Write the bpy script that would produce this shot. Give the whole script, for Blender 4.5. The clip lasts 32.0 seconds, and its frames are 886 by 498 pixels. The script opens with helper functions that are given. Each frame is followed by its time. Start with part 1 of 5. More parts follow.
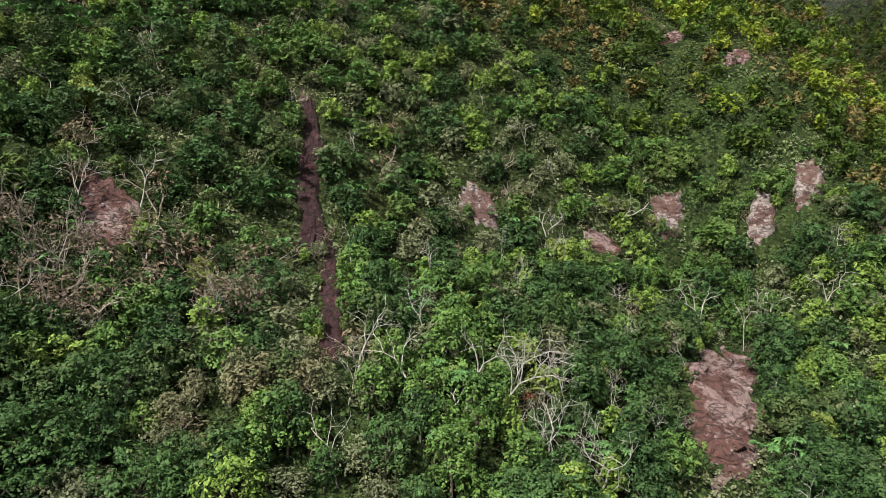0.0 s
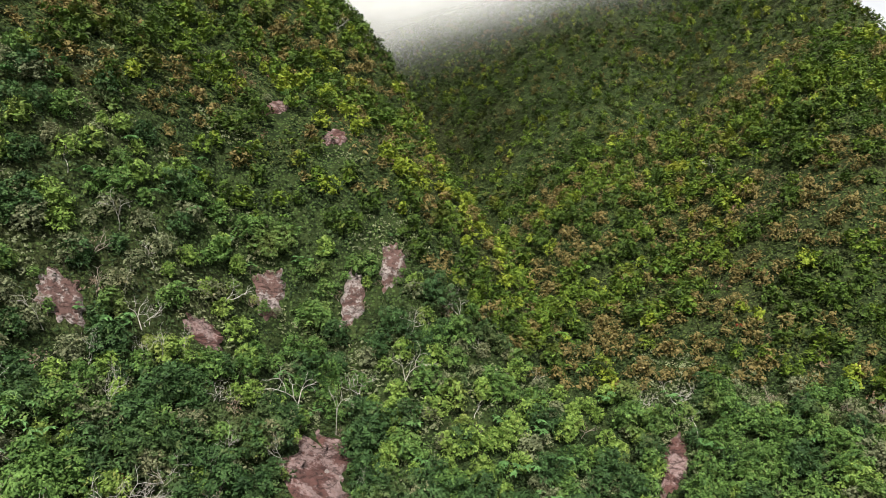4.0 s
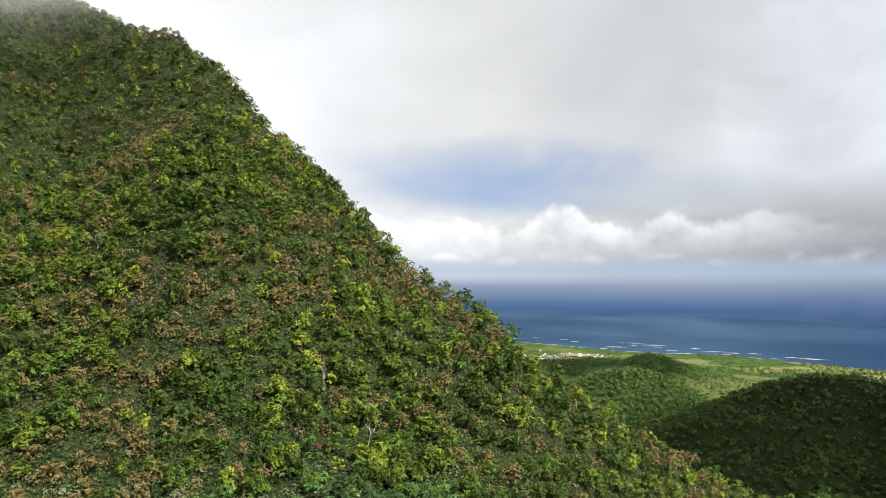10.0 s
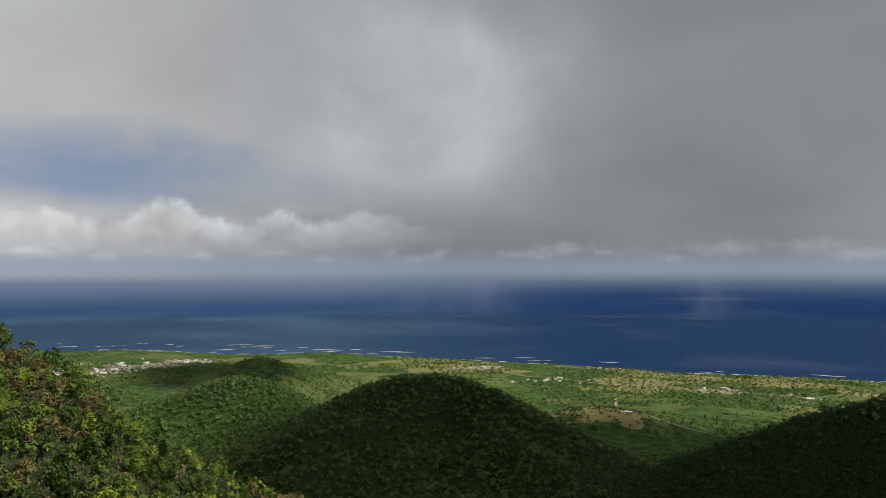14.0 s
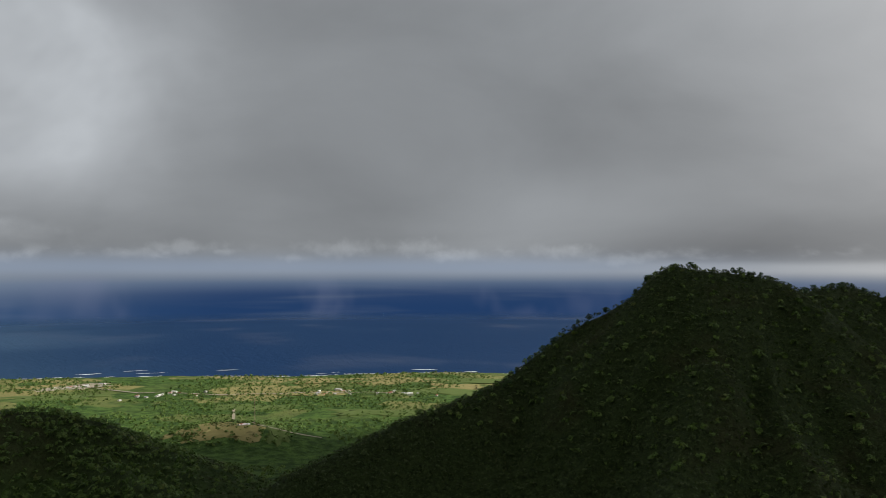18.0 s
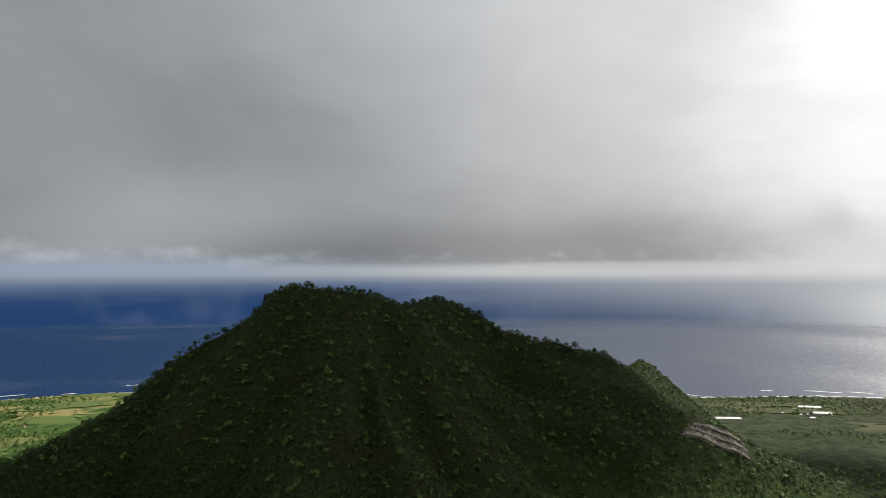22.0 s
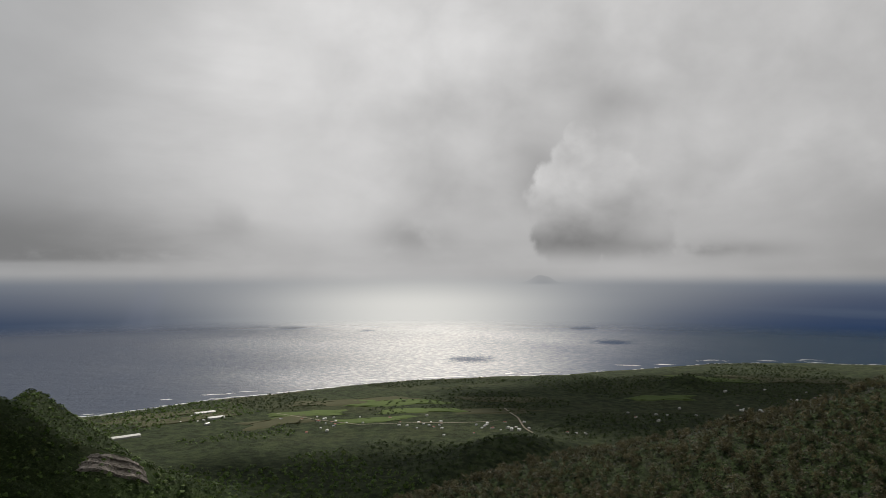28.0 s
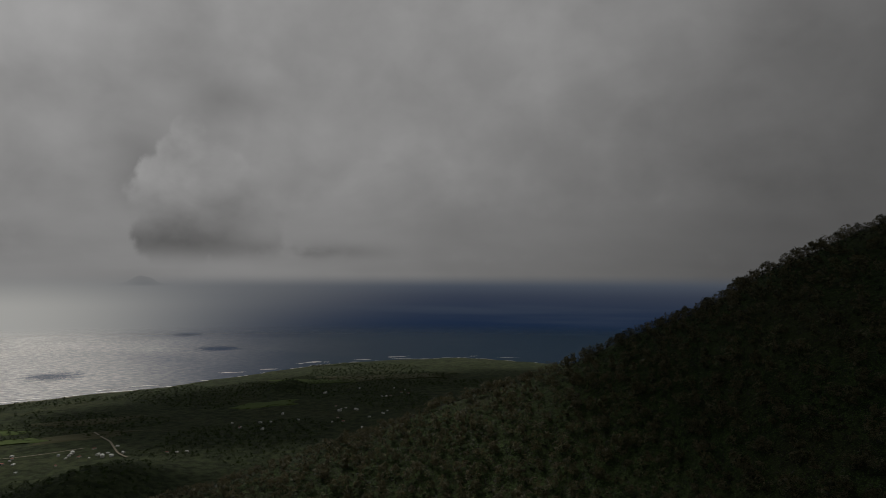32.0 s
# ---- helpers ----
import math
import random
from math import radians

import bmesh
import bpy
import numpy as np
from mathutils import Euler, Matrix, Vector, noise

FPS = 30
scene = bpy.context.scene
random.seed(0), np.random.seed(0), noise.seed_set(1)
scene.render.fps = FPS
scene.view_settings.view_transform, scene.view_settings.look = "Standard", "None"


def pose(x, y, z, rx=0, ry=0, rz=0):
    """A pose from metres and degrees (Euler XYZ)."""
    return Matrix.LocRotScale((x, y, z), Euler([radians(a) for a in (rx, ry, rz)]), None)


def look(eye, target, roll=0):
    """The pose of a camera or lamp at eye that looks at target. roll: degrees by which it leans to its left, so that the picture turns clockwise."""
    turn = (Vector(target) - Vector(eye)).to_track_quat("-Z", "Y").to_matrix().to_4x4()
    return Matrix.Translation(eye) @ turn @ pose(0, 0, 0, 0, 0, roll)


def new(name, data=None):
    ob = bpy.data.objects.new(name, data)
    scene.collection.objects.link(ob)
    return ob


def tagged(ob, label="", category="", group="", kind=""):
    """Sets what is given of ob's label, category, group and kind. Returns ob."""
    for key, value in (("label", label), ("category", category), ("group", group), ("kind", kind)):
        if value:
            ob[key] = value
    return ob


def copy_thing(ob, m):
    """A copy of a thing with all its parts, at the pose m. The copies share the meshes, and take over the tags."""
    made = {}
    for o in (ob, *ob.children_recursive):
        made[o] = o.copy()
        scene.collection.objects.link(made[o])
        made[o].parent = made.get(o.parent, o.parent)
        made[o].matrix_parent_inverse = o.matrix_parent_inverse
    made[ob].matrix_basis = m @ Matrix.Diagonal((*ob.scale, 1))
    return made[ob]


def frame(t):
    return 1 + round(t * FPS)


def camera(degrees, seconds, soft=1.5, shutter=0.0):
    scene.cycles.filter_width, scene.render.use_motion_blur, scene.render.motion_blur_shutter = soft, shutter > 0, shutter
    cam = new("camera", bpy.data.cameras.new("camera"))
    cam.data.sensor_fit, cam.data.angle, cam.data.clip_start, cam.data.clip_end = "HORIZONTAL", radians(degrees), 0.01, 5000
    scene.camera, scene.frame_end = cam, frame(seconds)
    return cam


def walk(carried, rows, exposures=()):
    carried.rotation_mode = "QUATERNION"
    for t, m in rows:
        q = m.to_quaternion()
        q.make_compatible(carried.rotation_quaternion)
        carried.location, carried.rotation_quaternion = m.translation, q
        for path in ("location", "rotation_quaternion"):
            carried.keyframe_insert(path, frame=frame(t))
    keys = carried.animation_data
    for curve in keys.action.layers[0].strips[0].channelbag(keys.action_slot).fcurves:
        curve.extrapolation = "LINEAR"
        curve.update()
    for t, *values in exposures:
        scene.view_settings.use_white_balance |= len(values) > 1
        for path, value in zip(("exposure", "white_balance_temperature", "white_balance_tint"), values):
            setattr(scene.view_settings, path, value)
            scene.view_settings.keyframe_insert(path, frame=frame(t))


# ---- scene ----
cam = camera(63.0, 32.0, 0.75)
PATH = [
    (0, 0.12, -0.54, 190.37, -0.84, 1.79, -0.17),
    (1, -0.14, -0.71, 194.15, -8.71, 1.84, -0.06),
    (2, -0.46, -0.74, 197.80, -16.55, 1.91, -0.01),
    (3, -0.75, -0.97, 201.74, -24.29, 1.90, -0.24),
    (3.5, -0.92, -1.12, 203.88, -28.14, 1.83, -0.34),
    (5.5, -1.70, -2.25, 212.09, -43.51, 1.74, -0.17),
    (6, -1.94, -2.31, 213.92, -47.41, 1.82, -0.12),
    (7, -2.41, -2.22, 217.41, -55.17, 1.90, -0.10),
    (8, -2.96, -2.14, 221.14, -62.92, 1.96, -0.09),
    (9, -3.67, -1.81, 225.06, -70.67, 2.01, -0.09),
    (10, -3.75, -1.38, 229.02, -78.36, 2.02, -0.04),
    (11, -3.94, -1.35, 233.01, -85.92, 2.01, 0.03),
    (12, -3.96, -1.36, 237.30, -93.48, 1.93, 0.05),
    (13, -3.94, -1.13, 241.57, -101.02, 1.83, 0.02),
    (14, -3.90, -0.60, 245.75, -108.50, 1.77, -0.10),
    (14.5, -3.82, -0.38, 247.81, -112.16, 1.78, -0.15),
    (16.5, -2.96, -1.89, 256.55, -126.86, 1.79, -0.11),
    (17, -3.28, -2.17, 258.72, -130.57, 1.79, -0.09),
    (18, -4.23, -2.38, 262.99, -137.85, 1.77, -0.03),
    (19, -4.99, -2.10, 267.16, -145.24, 1.83, 0.07),
    (20, -5.14, -1.49, 271.39, -152.59, 1.90, 0.12),
    (21, -5.10, -0.77, 275.70, -159.97, 1.95, 0.18),
    (22, -5.04, -0.17, 279.86, -167.32, 1.90, 0.14),
    (23, -4.72, 0.02, 283.80, -174.77, 1.85, 0.13),
    (24, -4.05, 0.08, 287.76, -182.20, 1.84, 0.05),
    (25, -3.31, 0.15, 291.89, -189.67, 1.84, 0.03),
    (25.5, -3.10, 0.09, 293.98, -193.39, 1.85, 0.04),
    (27.5, -3.49, -0.97, 302.29, -208.38, 1.92, 0.01),
    (28, -3.47, -1.00, 304.46, -212.18, 1.94, 0.00),
    (29, -3.47, -0.86, 308.81, -219.77, 1.99, -0.05),
    (30, -3.59, -0.64, 313.17, -227.36, 2.04, -0.06),
    (31, -3.74, -0.45, 317.57, -234.97, 2.03, -0.05),
    (32, -3.90, -0.40, 322.08, -242.52, 2.05, -0.17),
]
EXPOSURES = [(0, 0.78), (3, 0.78), (6, 0.56), (8, 0.62), (9, 0.68), (10, 0.74), (11, 0.78), (12, 0.28), (13, -0.10), (14.5, -0.08), (17, -0.08), (20, 0.10), (22, 0.18), (23, 0.12), (25.5, 0.06), (28, -0.50), (29, -0.86), (30, -1.12), (31, -1.26), (32, -1.55)]
walk(cam, [(t, pose(x, y, z, 90 + pitch, roll, yaw)) for t, x, y, z, yaw, pitch, roll in PATH], EXPOSURES)


# ---- small node language: sockets that can be added and multiplied ----
class Sock:
    def __init__(self, tree, s):
        self.tree, self.s = tree, s

    def op(self, kind, *others, clamp=False):
        n = self.tree.nodes.new("ShaderNodeMath")
        n.operation, n.use_clamp = kind, clamp
        for i, o in enumerate((self, *others)):
            if isinstance(o, Sock):
                self.tree.links.new(o.s, n.inputs[i])
            else:
                n.inputs[i].default_value = o
        return Sock(self.tree, n.outputs[0])

    def __add__(self, o): return self.op("ADD", o)
    def __radd__(self, o): return self.op("ADD", o)
    def __sub__(self, o): return self.op("SUBTRACT", o)
    def __rsub__(self, o): return (self * -1.0) + o
    def __mul__(self, o): return self.op("MULTIPLY", o)
    def __rmul__(self, o): return self.op("MULTIPLY", o)
    def __truediv__(self, o): return self.op("DIVIDE", o)
    def __pow__(self, o): return self.op("POWER", o)
    def clip(self): return self.op("ADD", 0.0, clamp=True)

    def step(self, lo, hi):
        n = self.tree.nodes.new("ShaderNodeMapRange")
        n.interpolation_type = "SMOOTHSTEP"
        self.tree.links.new(self.s, n.inputs[0])
        n.inputs[1].default_value, n.inputs[2].default_value = lo, hi
        return Sock(self.tree, n.outputs[0])

    def bell(self, mid, wide):
        return ((self - mid) / wide).op("POWER", 2.0).op("MULTIPLY", -1.0).op("EXPONENT")


def vec(tree, x, y, z):
    n = tree.nodes.new("ShaderNodeCombineXYZ")
    for i, v in enumerate((x, y, z)):
        if isinstance(v, Sock):
            tree.links.new(v.s, n.inputs[i])
        else:
            n.inputs[i].default_value = v
    return Sock(tree, n.outputs[0])


def split(tree, v):
    n = tree.nodes.new("ShaderNodeSeparateXYZ")
    tree.links.new(v.s, n.inputs[0])
    return [Sock(tree, o) for o in n.outputs]


def fbm(tree, v, scale, detail=5.0, rough=0.55, warp=0.0, seed=0.0):
    n = tree.nodes.new("ShaderNodeTexNoise")
    n.noise_dimensions = "4D"
    tree.links.new(v.s, n.inputs["Vector"])
    n.inputs["W"].default_value = seed
    n.inputs["Scale"].default_value, n.inputs["Detail"].default_value = scale, detail
    n.inputs["Roughness"].default_value, n.inputs["Distortion"].default_value = rough, warp
    return Sock(tree, n.outputs[0])


def mixc(tree, f, a, b):
    n = tree.nodes.new("ShaderNodeMix")
    n.data_type = "RGBA"
    tree.links.new(f.s, n.inputs[0]) if isinstance(f, Sock) else setattr(n.inputs[0], "default_value", f)
    for i, v in ((6, a), (7, b)):
        if isinstance(v, Sock):
            tree.links.new(v.s, n.inputs[i])
        else:
            n.inputs[i].default_value = (*v, 1.0)
    return Sock(tree, n.outputs[2])


# ---- world: broken trade-wind cloud over the sea ----
SUN_AZ, SUN_EL = 213.0, 44.0          # clockwise from +y, and above the horizon
sun_dir = Vector((math.sin(radians(SUN_AZ)) * math.cos(radians(SUN_EL)),
                  math.cos(radians(SUN_AZ)) * math.cos(radians(SUN_EL)), math.sin(radians(SUN_EL))))


# cumulus over the sea: bearing, rise of the tops and width; then small ones: bearing, height above the horizon, radius, in degrees
HEAPS = [(73.0, 1.0, 3.0), (79.5, 0.7, 2.0), (87.6, 2.0, 2.3), (95.5, 1.2, 2.0), (103.0, 0.8, 3.0)]
PUFFS = [(79.0, 1.25, 0.8), (83.2, 1.0, 0.55), (89.6, 1.15, 0.6), (95.6, 1.4, 0.5), (99.2, 0.9, 0.5), (106.4, 1.0, 0.75), (114.4, 1.3, 0.7), (118.8, 1.75, 0.95), (121.0, 1.5, 0.5), (126.2, 1.0, 0.6), (130.0, 1.8, 1.2),
         (134.6, 1.9, 1.1), (139.0, 1.2, 0.9), (147.0, 1.6, 1.0), (151.5, 0.9, 0.7)]


def build_world():
    world = bpy.data.worlds.new("sky")
    scene.world = world
    world.use_nodes = True
    tree = world.node_tree
    tree.nodes.clear()
    out = tree.nodes.new("ShaderNodeOutputWorld")
    bg = tree.nodes.new("ShaderNodeBackground")
    tree.links.new(bg.outputs[0], out.inputs[0])
    tc = tree.nodes.new("ShaderNodeTexCoord")
    d = Sock(tree, tc.outputs["Generated"])
    x, y, z = split(tree, d)
    el = z.op("ARCSINE") * 57.2958
    az = x.op("ARCTAN2", y) * 57.2958
    az = az + (az.op("LESS_THAN", 0.0) * 360.0)
    # clear sky behind the cloud
    sky = tree.nodes.new("ShaderNodeTexSky")
    sky.sky_type, sky.sun_disc = "NISHITA", False
    sky.sun_elevation, sky.sun_rotation = radians(SUN_EL), radians(SUN_AZ)
    scale = tree.nodes.new("ShaderNodeMix")
    scale.data_type, scale.blend_type = "RGBA", "MULTIPLY"
    scale.inputs[0].default_value = 1.0
    tree.links.new(sky.outputs[0], scale.inputs[6])
    scale.inputs[7].default_value = (0.05, 0.065, 0.085, 1)
    blue = Sock(tree, scale.outputs[2])
    # the cloud deck, seen in perspective
    up = z.op("MAXIMUM", 0.0) + 0.12
    deck = vec(tree, x / up, y / up, 0.0)
    soft = fbm(tree, deck, 0.5, 3.0, 0.45, 0.3, 3.1)
    fine = fbm(tree, vec(tree, az * 0.055, el * 0.10, 0.0), 1.0, 5.0, 0.52, 0.3, 7.7)
    toward = (x * sun_dir.x + y * sun_dir.y + z * sun_dir.z).op("MAXIMUM", 0.0)
    level = 0.30 + toward.step(0.38, 0.98) * 0.66 + az.bell(52.0, 38.0) * 0.44
    level = level + az.bell(198.0, 13.0) * el.bell(14.0, 11.0) * 0.24 + (az.bell(107.0, 9.0) * el.bell(13.0, 7.0) * 2.0).clip() * fbm(tree, vec(tree, az * 0.06, el * 0.08, 9.0), 1.0, 4.0, 0.5, 0.3, 6.1).step(0.25, 0.8) * 0.34
    level = level * (0.74 + soft * 0.26 + (fine - 0.5) * 0.55)
    # the deck's flat grey base, then heaped clouds and a bright strip low over the sea
    ragged = fbm(tree, vec(tree, az * 0.09, el * 0.5, 3.0), 1.0, 5.0, 0.55, 0.2, 5.5) - 0.5
    under = az.step(140.0, 160.0) * (1.0 - (az + el * -0.5 + ragged * 16.0).step(180.0, 195.0))
    level = level * (1.0 - under * (el + ragged * 0.9).step(0.45, 0.95) * (0.13 + (1.0 - el.step(1.0, 6.0)) * 0.16))
    level = level + az.bell(150.0, 12.0) * el.bell(4.5, 3.5) * 0.09
    level = level + under * el.bell(0.1, 0.7) * (0.07 + (ragged + 0.5) * 0.10)
    level = level * (1.0 - az.bell(108.0, 11.0) * el.bell(2.0, 6.0) * 0.28 - az.bell(128.0, 10.0) * 0.06)
    heap = fbm(tree, vec(tree, az * 0.14, el * 0.34, 2.0), 1.0, 6.0, 0.52, 0.2, 1.3)
    puff = fbm(tree, vec(tree, az * 0.42, el * 0.75, 4.0), 1.0, 5.0, 0.5, 0.2, 2.6)
    level = level + el.bell(3.4, 2.0) * heap.step(0.40, 0.66) * az.bell(82.0, 22.0) * 0.16
    level = level + el.bell(1.3, 0.5) * puff.step(0.50, 0.75) * 0.10 * (1.0 - az.step(182.0, 200.0) * 0.8)
    # cumulus heaps under the gap, and small bright ones low over the sea
    crisp = fbm(tree, vec(tree, az * 0.55, el * 0.55, 7.0), 1.0, 5.0, 0.55, 0.2, 6.4) - 0.5
    top = 3.3 + heap * 1.0
    for a0, rise, w0 in HEAPS:
        top = top + az.bell(a0, w0) * rise
    pile = (top + crisp * 2.3 - el).step(-0.15, 0.75) * (1.0 - (az + crisp * 14.0).step(96.0, 112.0)) * az.step(45.0, 60.0)
    small = None
    for a0, e0, r0 in PUFFS:
        u, w = (az - a0) / (r0 * 2.6), (el - e0) / (r0 * 0.6)
        disc = ((u * u + w * w).op("SQRT") + crisp * 3.4).op("MULTIPLY", -1.0).step(-1.35, 0.0)
        small = disc if small is None else small.op("MAXIMUM", disc)
    pile = pile * el.step(1.0, 3.4)
    bright = 0.40 + (el - top).step(-2.6, 0.2) * 0.24 + az.bell(78.0, 14.0) * 0.12 + crisp * 0.55 + (heap - 0.5) * 0.3
    level = level * (1.0 - pile * 0.8) + bright * pile * 0.8
    level = level + small * 0.085
    level = level * (1.0 - az.bell(183.0, 9.0) * el.bell(3.0, 3.0) * 0.30)
    # small grey heaps, and the tall one in front of the light: grey below, bright above
    tower = az.bell(209.5, 3.0) * el.bell(3.0, 1.5) * 0.9 + az.bell(230.5, 6.5) * el.bell(1.8, 0.6) * 1.2 + az.bell(196.0, 2.2) * el.bell(3.6, 1.8) * 0.5
    lump = fbm(tree, vec(tree, az * 0.22, el * 0.26, 6.0), 1.0, 5.0, 0.5, 0.2, 3.3)
    level = level * (1.0 - tower.clip() * lump.step(0.3, 0.6) * 0.34)
    level = level * (1.0 - az.bell(219.6, 1.8) * el.bell(8.0, 3.0) * 0.24 - az.bell(225.2, 2.8) * el.bell(13.0, 2.2) * 0.24 - az.bell(222.0, 5.0) * el.bell(16.0, 3.0) * 0.10)
    edge = fbm(tree, vec(tree, az * 0.35, el * 0.35, 8.0), 1.0, 5.0, 0.55, 0.2, 4.7)
    mass = None
    for a0, e0, r0 in ((222.9, 10.7, 1.25), (222.6, 8.6, 2.0), (221.6, 6.4, 2.7), (225.0, 6.3, 3.3), (222.3, 3.0, 3.1), (227.0, 3.2, 3.4)):
        u, w = (az - a0) / r0, (el - e0) / r0
        disc = ((u * u + w * w).op("SQRT") + (edge - 0.5) * 1.0).op("MULTIPLY", -1.0).step(-1.08, -0.86)
        mass = disc if mass is None else mass.op("MAXIMUM", disc)
    mass = mass * (1.0 - az.step(223.0, 230.0) * 0.75) * el.step(0.5, 2.6)
    body = 0.31 + el.step(1.5, 8.0) * 0.49 - (az - 219.0).step(1.0, 9.0) * 0.06 + (lump - 0.5) * 0.55
    level = level * (1.0 - mass * 0.9) + body * mass * 0.9
    level = level * (1.0 + (lump - 0.5) * 0.45 * az.step(192.0, 212.0) * el.step(2.0, 6.0))
    # sky above the view, darkened to deepen the shade on the land
    level = level * (1.0 - el.step(20.0, 50.0) * 0.48)
    # the veiled sun
    level = level + toward.step(0.978, 0.9995) * 6.0
    grey = mixc(tree, az.step(84.0, 108.0), (0.965, 0.985, 1.005), (0.93, 0.985, 1.045))
    grey = mixc(tree, az.step(140.0, 200.0), grey, (1.0, 0.99, 0.985))
    cloud = tree.nodes.new("ShaderNodeVectorMath")
    cloud.operation = "SCALE"
    tree.links.new(grey.s, cloud.inputs[0])
    tree.links.new(level.s, cloud.inputs["Scale"])
    # gap of blue sky
    torn = fbm(tree, vec(tree, az * 0.10, el * 0.24, 5.0), 1.0, 5.0, 0.5, 0.3, 4.0)
    clear_low = (el + (torn - 0.5) * 3.0).step(4.0, 6.4) * (1.0 - (el + (torn - 0.5) * 6.0 + az * 0.06).step(12.6, 16.2))
    gap = clear_low * (az + (torn - 0.5) * 22.0).bell(84.0, 10.5) * (1.0 - pile * 0.97)
    blue = mixc(tree, 0.7, blue, (0.10, 0.19, 0.40))
    skycol = mixc(tree, (gap * 0.62).clip(), Sock(tree, cloud.outputs[0]), blue)
    low_haze = el.bell(0.3, 0.9) * (1.0 - az.step(140.0, 175.0))
    skycol = mixc(tree, low_haze * 0.65, skycol, (0.27, 0.34, 0.46))
    # far sea, past the end of the modelled water; haze and sun glint painted in
    band = (el * -1.0)
    sea_shade = fbm(tree, vec(tree, az * 0.05, el * 0.9, 0.0), 1.0, 3.0, 0.5, 0.2, 8.0)
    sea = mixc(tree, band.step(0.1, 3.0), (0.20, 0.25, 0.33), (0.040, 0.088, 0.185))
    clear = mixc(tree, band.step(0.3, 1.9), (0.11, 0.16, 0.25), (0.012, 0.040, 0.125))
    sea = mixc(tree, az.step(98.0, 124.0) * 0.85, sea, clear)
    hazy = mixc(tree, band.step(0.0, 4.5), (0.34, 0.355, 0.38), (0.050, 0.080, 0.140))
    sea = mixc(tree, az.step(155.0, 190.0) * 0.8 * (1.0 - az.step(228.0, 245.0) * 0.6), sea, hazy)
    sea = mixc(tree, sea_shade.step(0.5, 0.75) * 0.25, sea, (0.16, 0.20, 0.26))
    # showers and haze over the water, painted into the sea's colour
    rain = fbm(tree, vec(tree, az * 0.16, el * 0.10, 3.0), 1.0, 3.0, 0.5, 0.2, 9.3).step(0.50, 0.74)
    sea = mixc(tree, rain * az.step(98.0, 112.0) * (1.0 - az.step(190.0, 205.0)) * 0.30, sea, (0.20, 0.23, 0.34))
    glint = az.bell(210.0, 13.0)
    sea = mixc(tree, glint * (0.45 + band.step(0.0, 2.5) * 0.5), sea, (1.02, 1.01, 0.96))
    # a far island on the horizon
    isle = az.bell(220.1, 1.3) * (az.bell(219.8, 0.75) * 0.55 + az.bell(220.6, 0.4) * 0.2 - 0.62 - el).step(0.0, 0.12) * el.step(-0.95, -0.7)
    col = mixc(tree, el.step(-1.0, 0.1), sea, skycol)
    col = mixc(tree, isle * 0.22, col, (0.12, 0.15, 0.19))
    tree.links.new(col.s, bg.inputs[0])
    bg.inputs[1].default_value = 1.0


build_world()
sun_data = bpy.data.lights.new("sun", "SUN")
sun_data.energy, sun_data.angle, sun_data.color = 4.0, radians(3.0), (1.0, 0.94, 0.84)
sun_lamp = new("sun", sun_data)
sun_lamp.matrix_world = look(sun_dir * 3000, (0, 0, 0))
tagged(sun_lamp, kind="structure")


# ---- the lie of the land ----
rnd = np.random.RandomState(5)
GRID = rnd.rand(256, 256)


def value_noise(x, y):
    xi, yi = np.floor(x).astype(int), np.floor(y).astype(int)
    fx, fy = x - xi, y - yi
    fx, fy = fx * fx * (3 - 2 * fx), fy * fy * (3 - 2 * fy)
    g = lambda a, b: GRID[a % 256, b % 256]
    return (g(xi, yi) * (1 - fx) + g(xi + 1, yi) * fx) * (1 - fy) + (g(xi, yi + 1) * (1 - fx) + g(xi + 1, yi + 1) * fx) * fy - 0.5


def rough(x, y, size, octaves=4):
    total, amp = 0.0, 1.0
    for i in range(octaves):
        total = total + amp * value_noise(x / size + 17.3 * i, y / size + 9.1 * i)
        amp, size = amp * 0.5, size * 0.5
    return total


def softplus(v, s):
    return s * np.logaddexp(0.0, v / s)


def smax(a, b, s):
    return s * np.logaddexp(a / s, b / s)


def smooth(v, lo, hi):
    t = np.clip((v - lo) / (hi - lo), 0, 1)
    return t * t * (3 - 2 * t)


def ridge(x, y, line, slope):
    """Height of a ridge that runs along a line of (x, y, z) and falls away on both sides."""
    best = np.full(np.shape(x), -1e3)
    for (ax, ay, az_), (bx, by, bz) in zip(line, line[1:]):
        dx, dy = bx - ax, by - ay
        t = np.clip(((x - ax) * dx + (y - ay) * dy) / (dx * dx + dy * dy), 0, 1)
        dist = np.hypot(x - ax - t * dx, y - ay - t * dy)
        best = np.maximum(best, az_ + t * (bz - az_) - slope * (np.sqrt(dist * dist + 144) - 12))
    return best


COAST_AZ = [0, 60, 85, 92, 101, 108, 117, 126, 138, 150, 170, 187, 200, 212, 222, 229, 233, 244, 252, 262, 300, 360]
COAST_R = [2500, 2500, 2480, 2230, 2190, 2040, 1960, 1870, 1900, 1840, 1760, 1745, 1930, 2130, 2235, 2480, 2660, 2850, 2660, 2550, 2500, 2500]
FAR_CONE = [(479, -361, 112), (418, -498, 147), (395, -638, 203), (299, -677, 268), (243, -757, 259), (236, -805, 240), (203, -921, 241), (113, -930, 204),
            (3, -952, 174), (-22, -1025, 140), (-56, -1107, 148), (-105, -1112, 92), (-150, -1100, 45)]
CONE_SPUR = [(299, -677, 264), (240, -590, 192), (205, -480, 132), (180, -380, 100)]
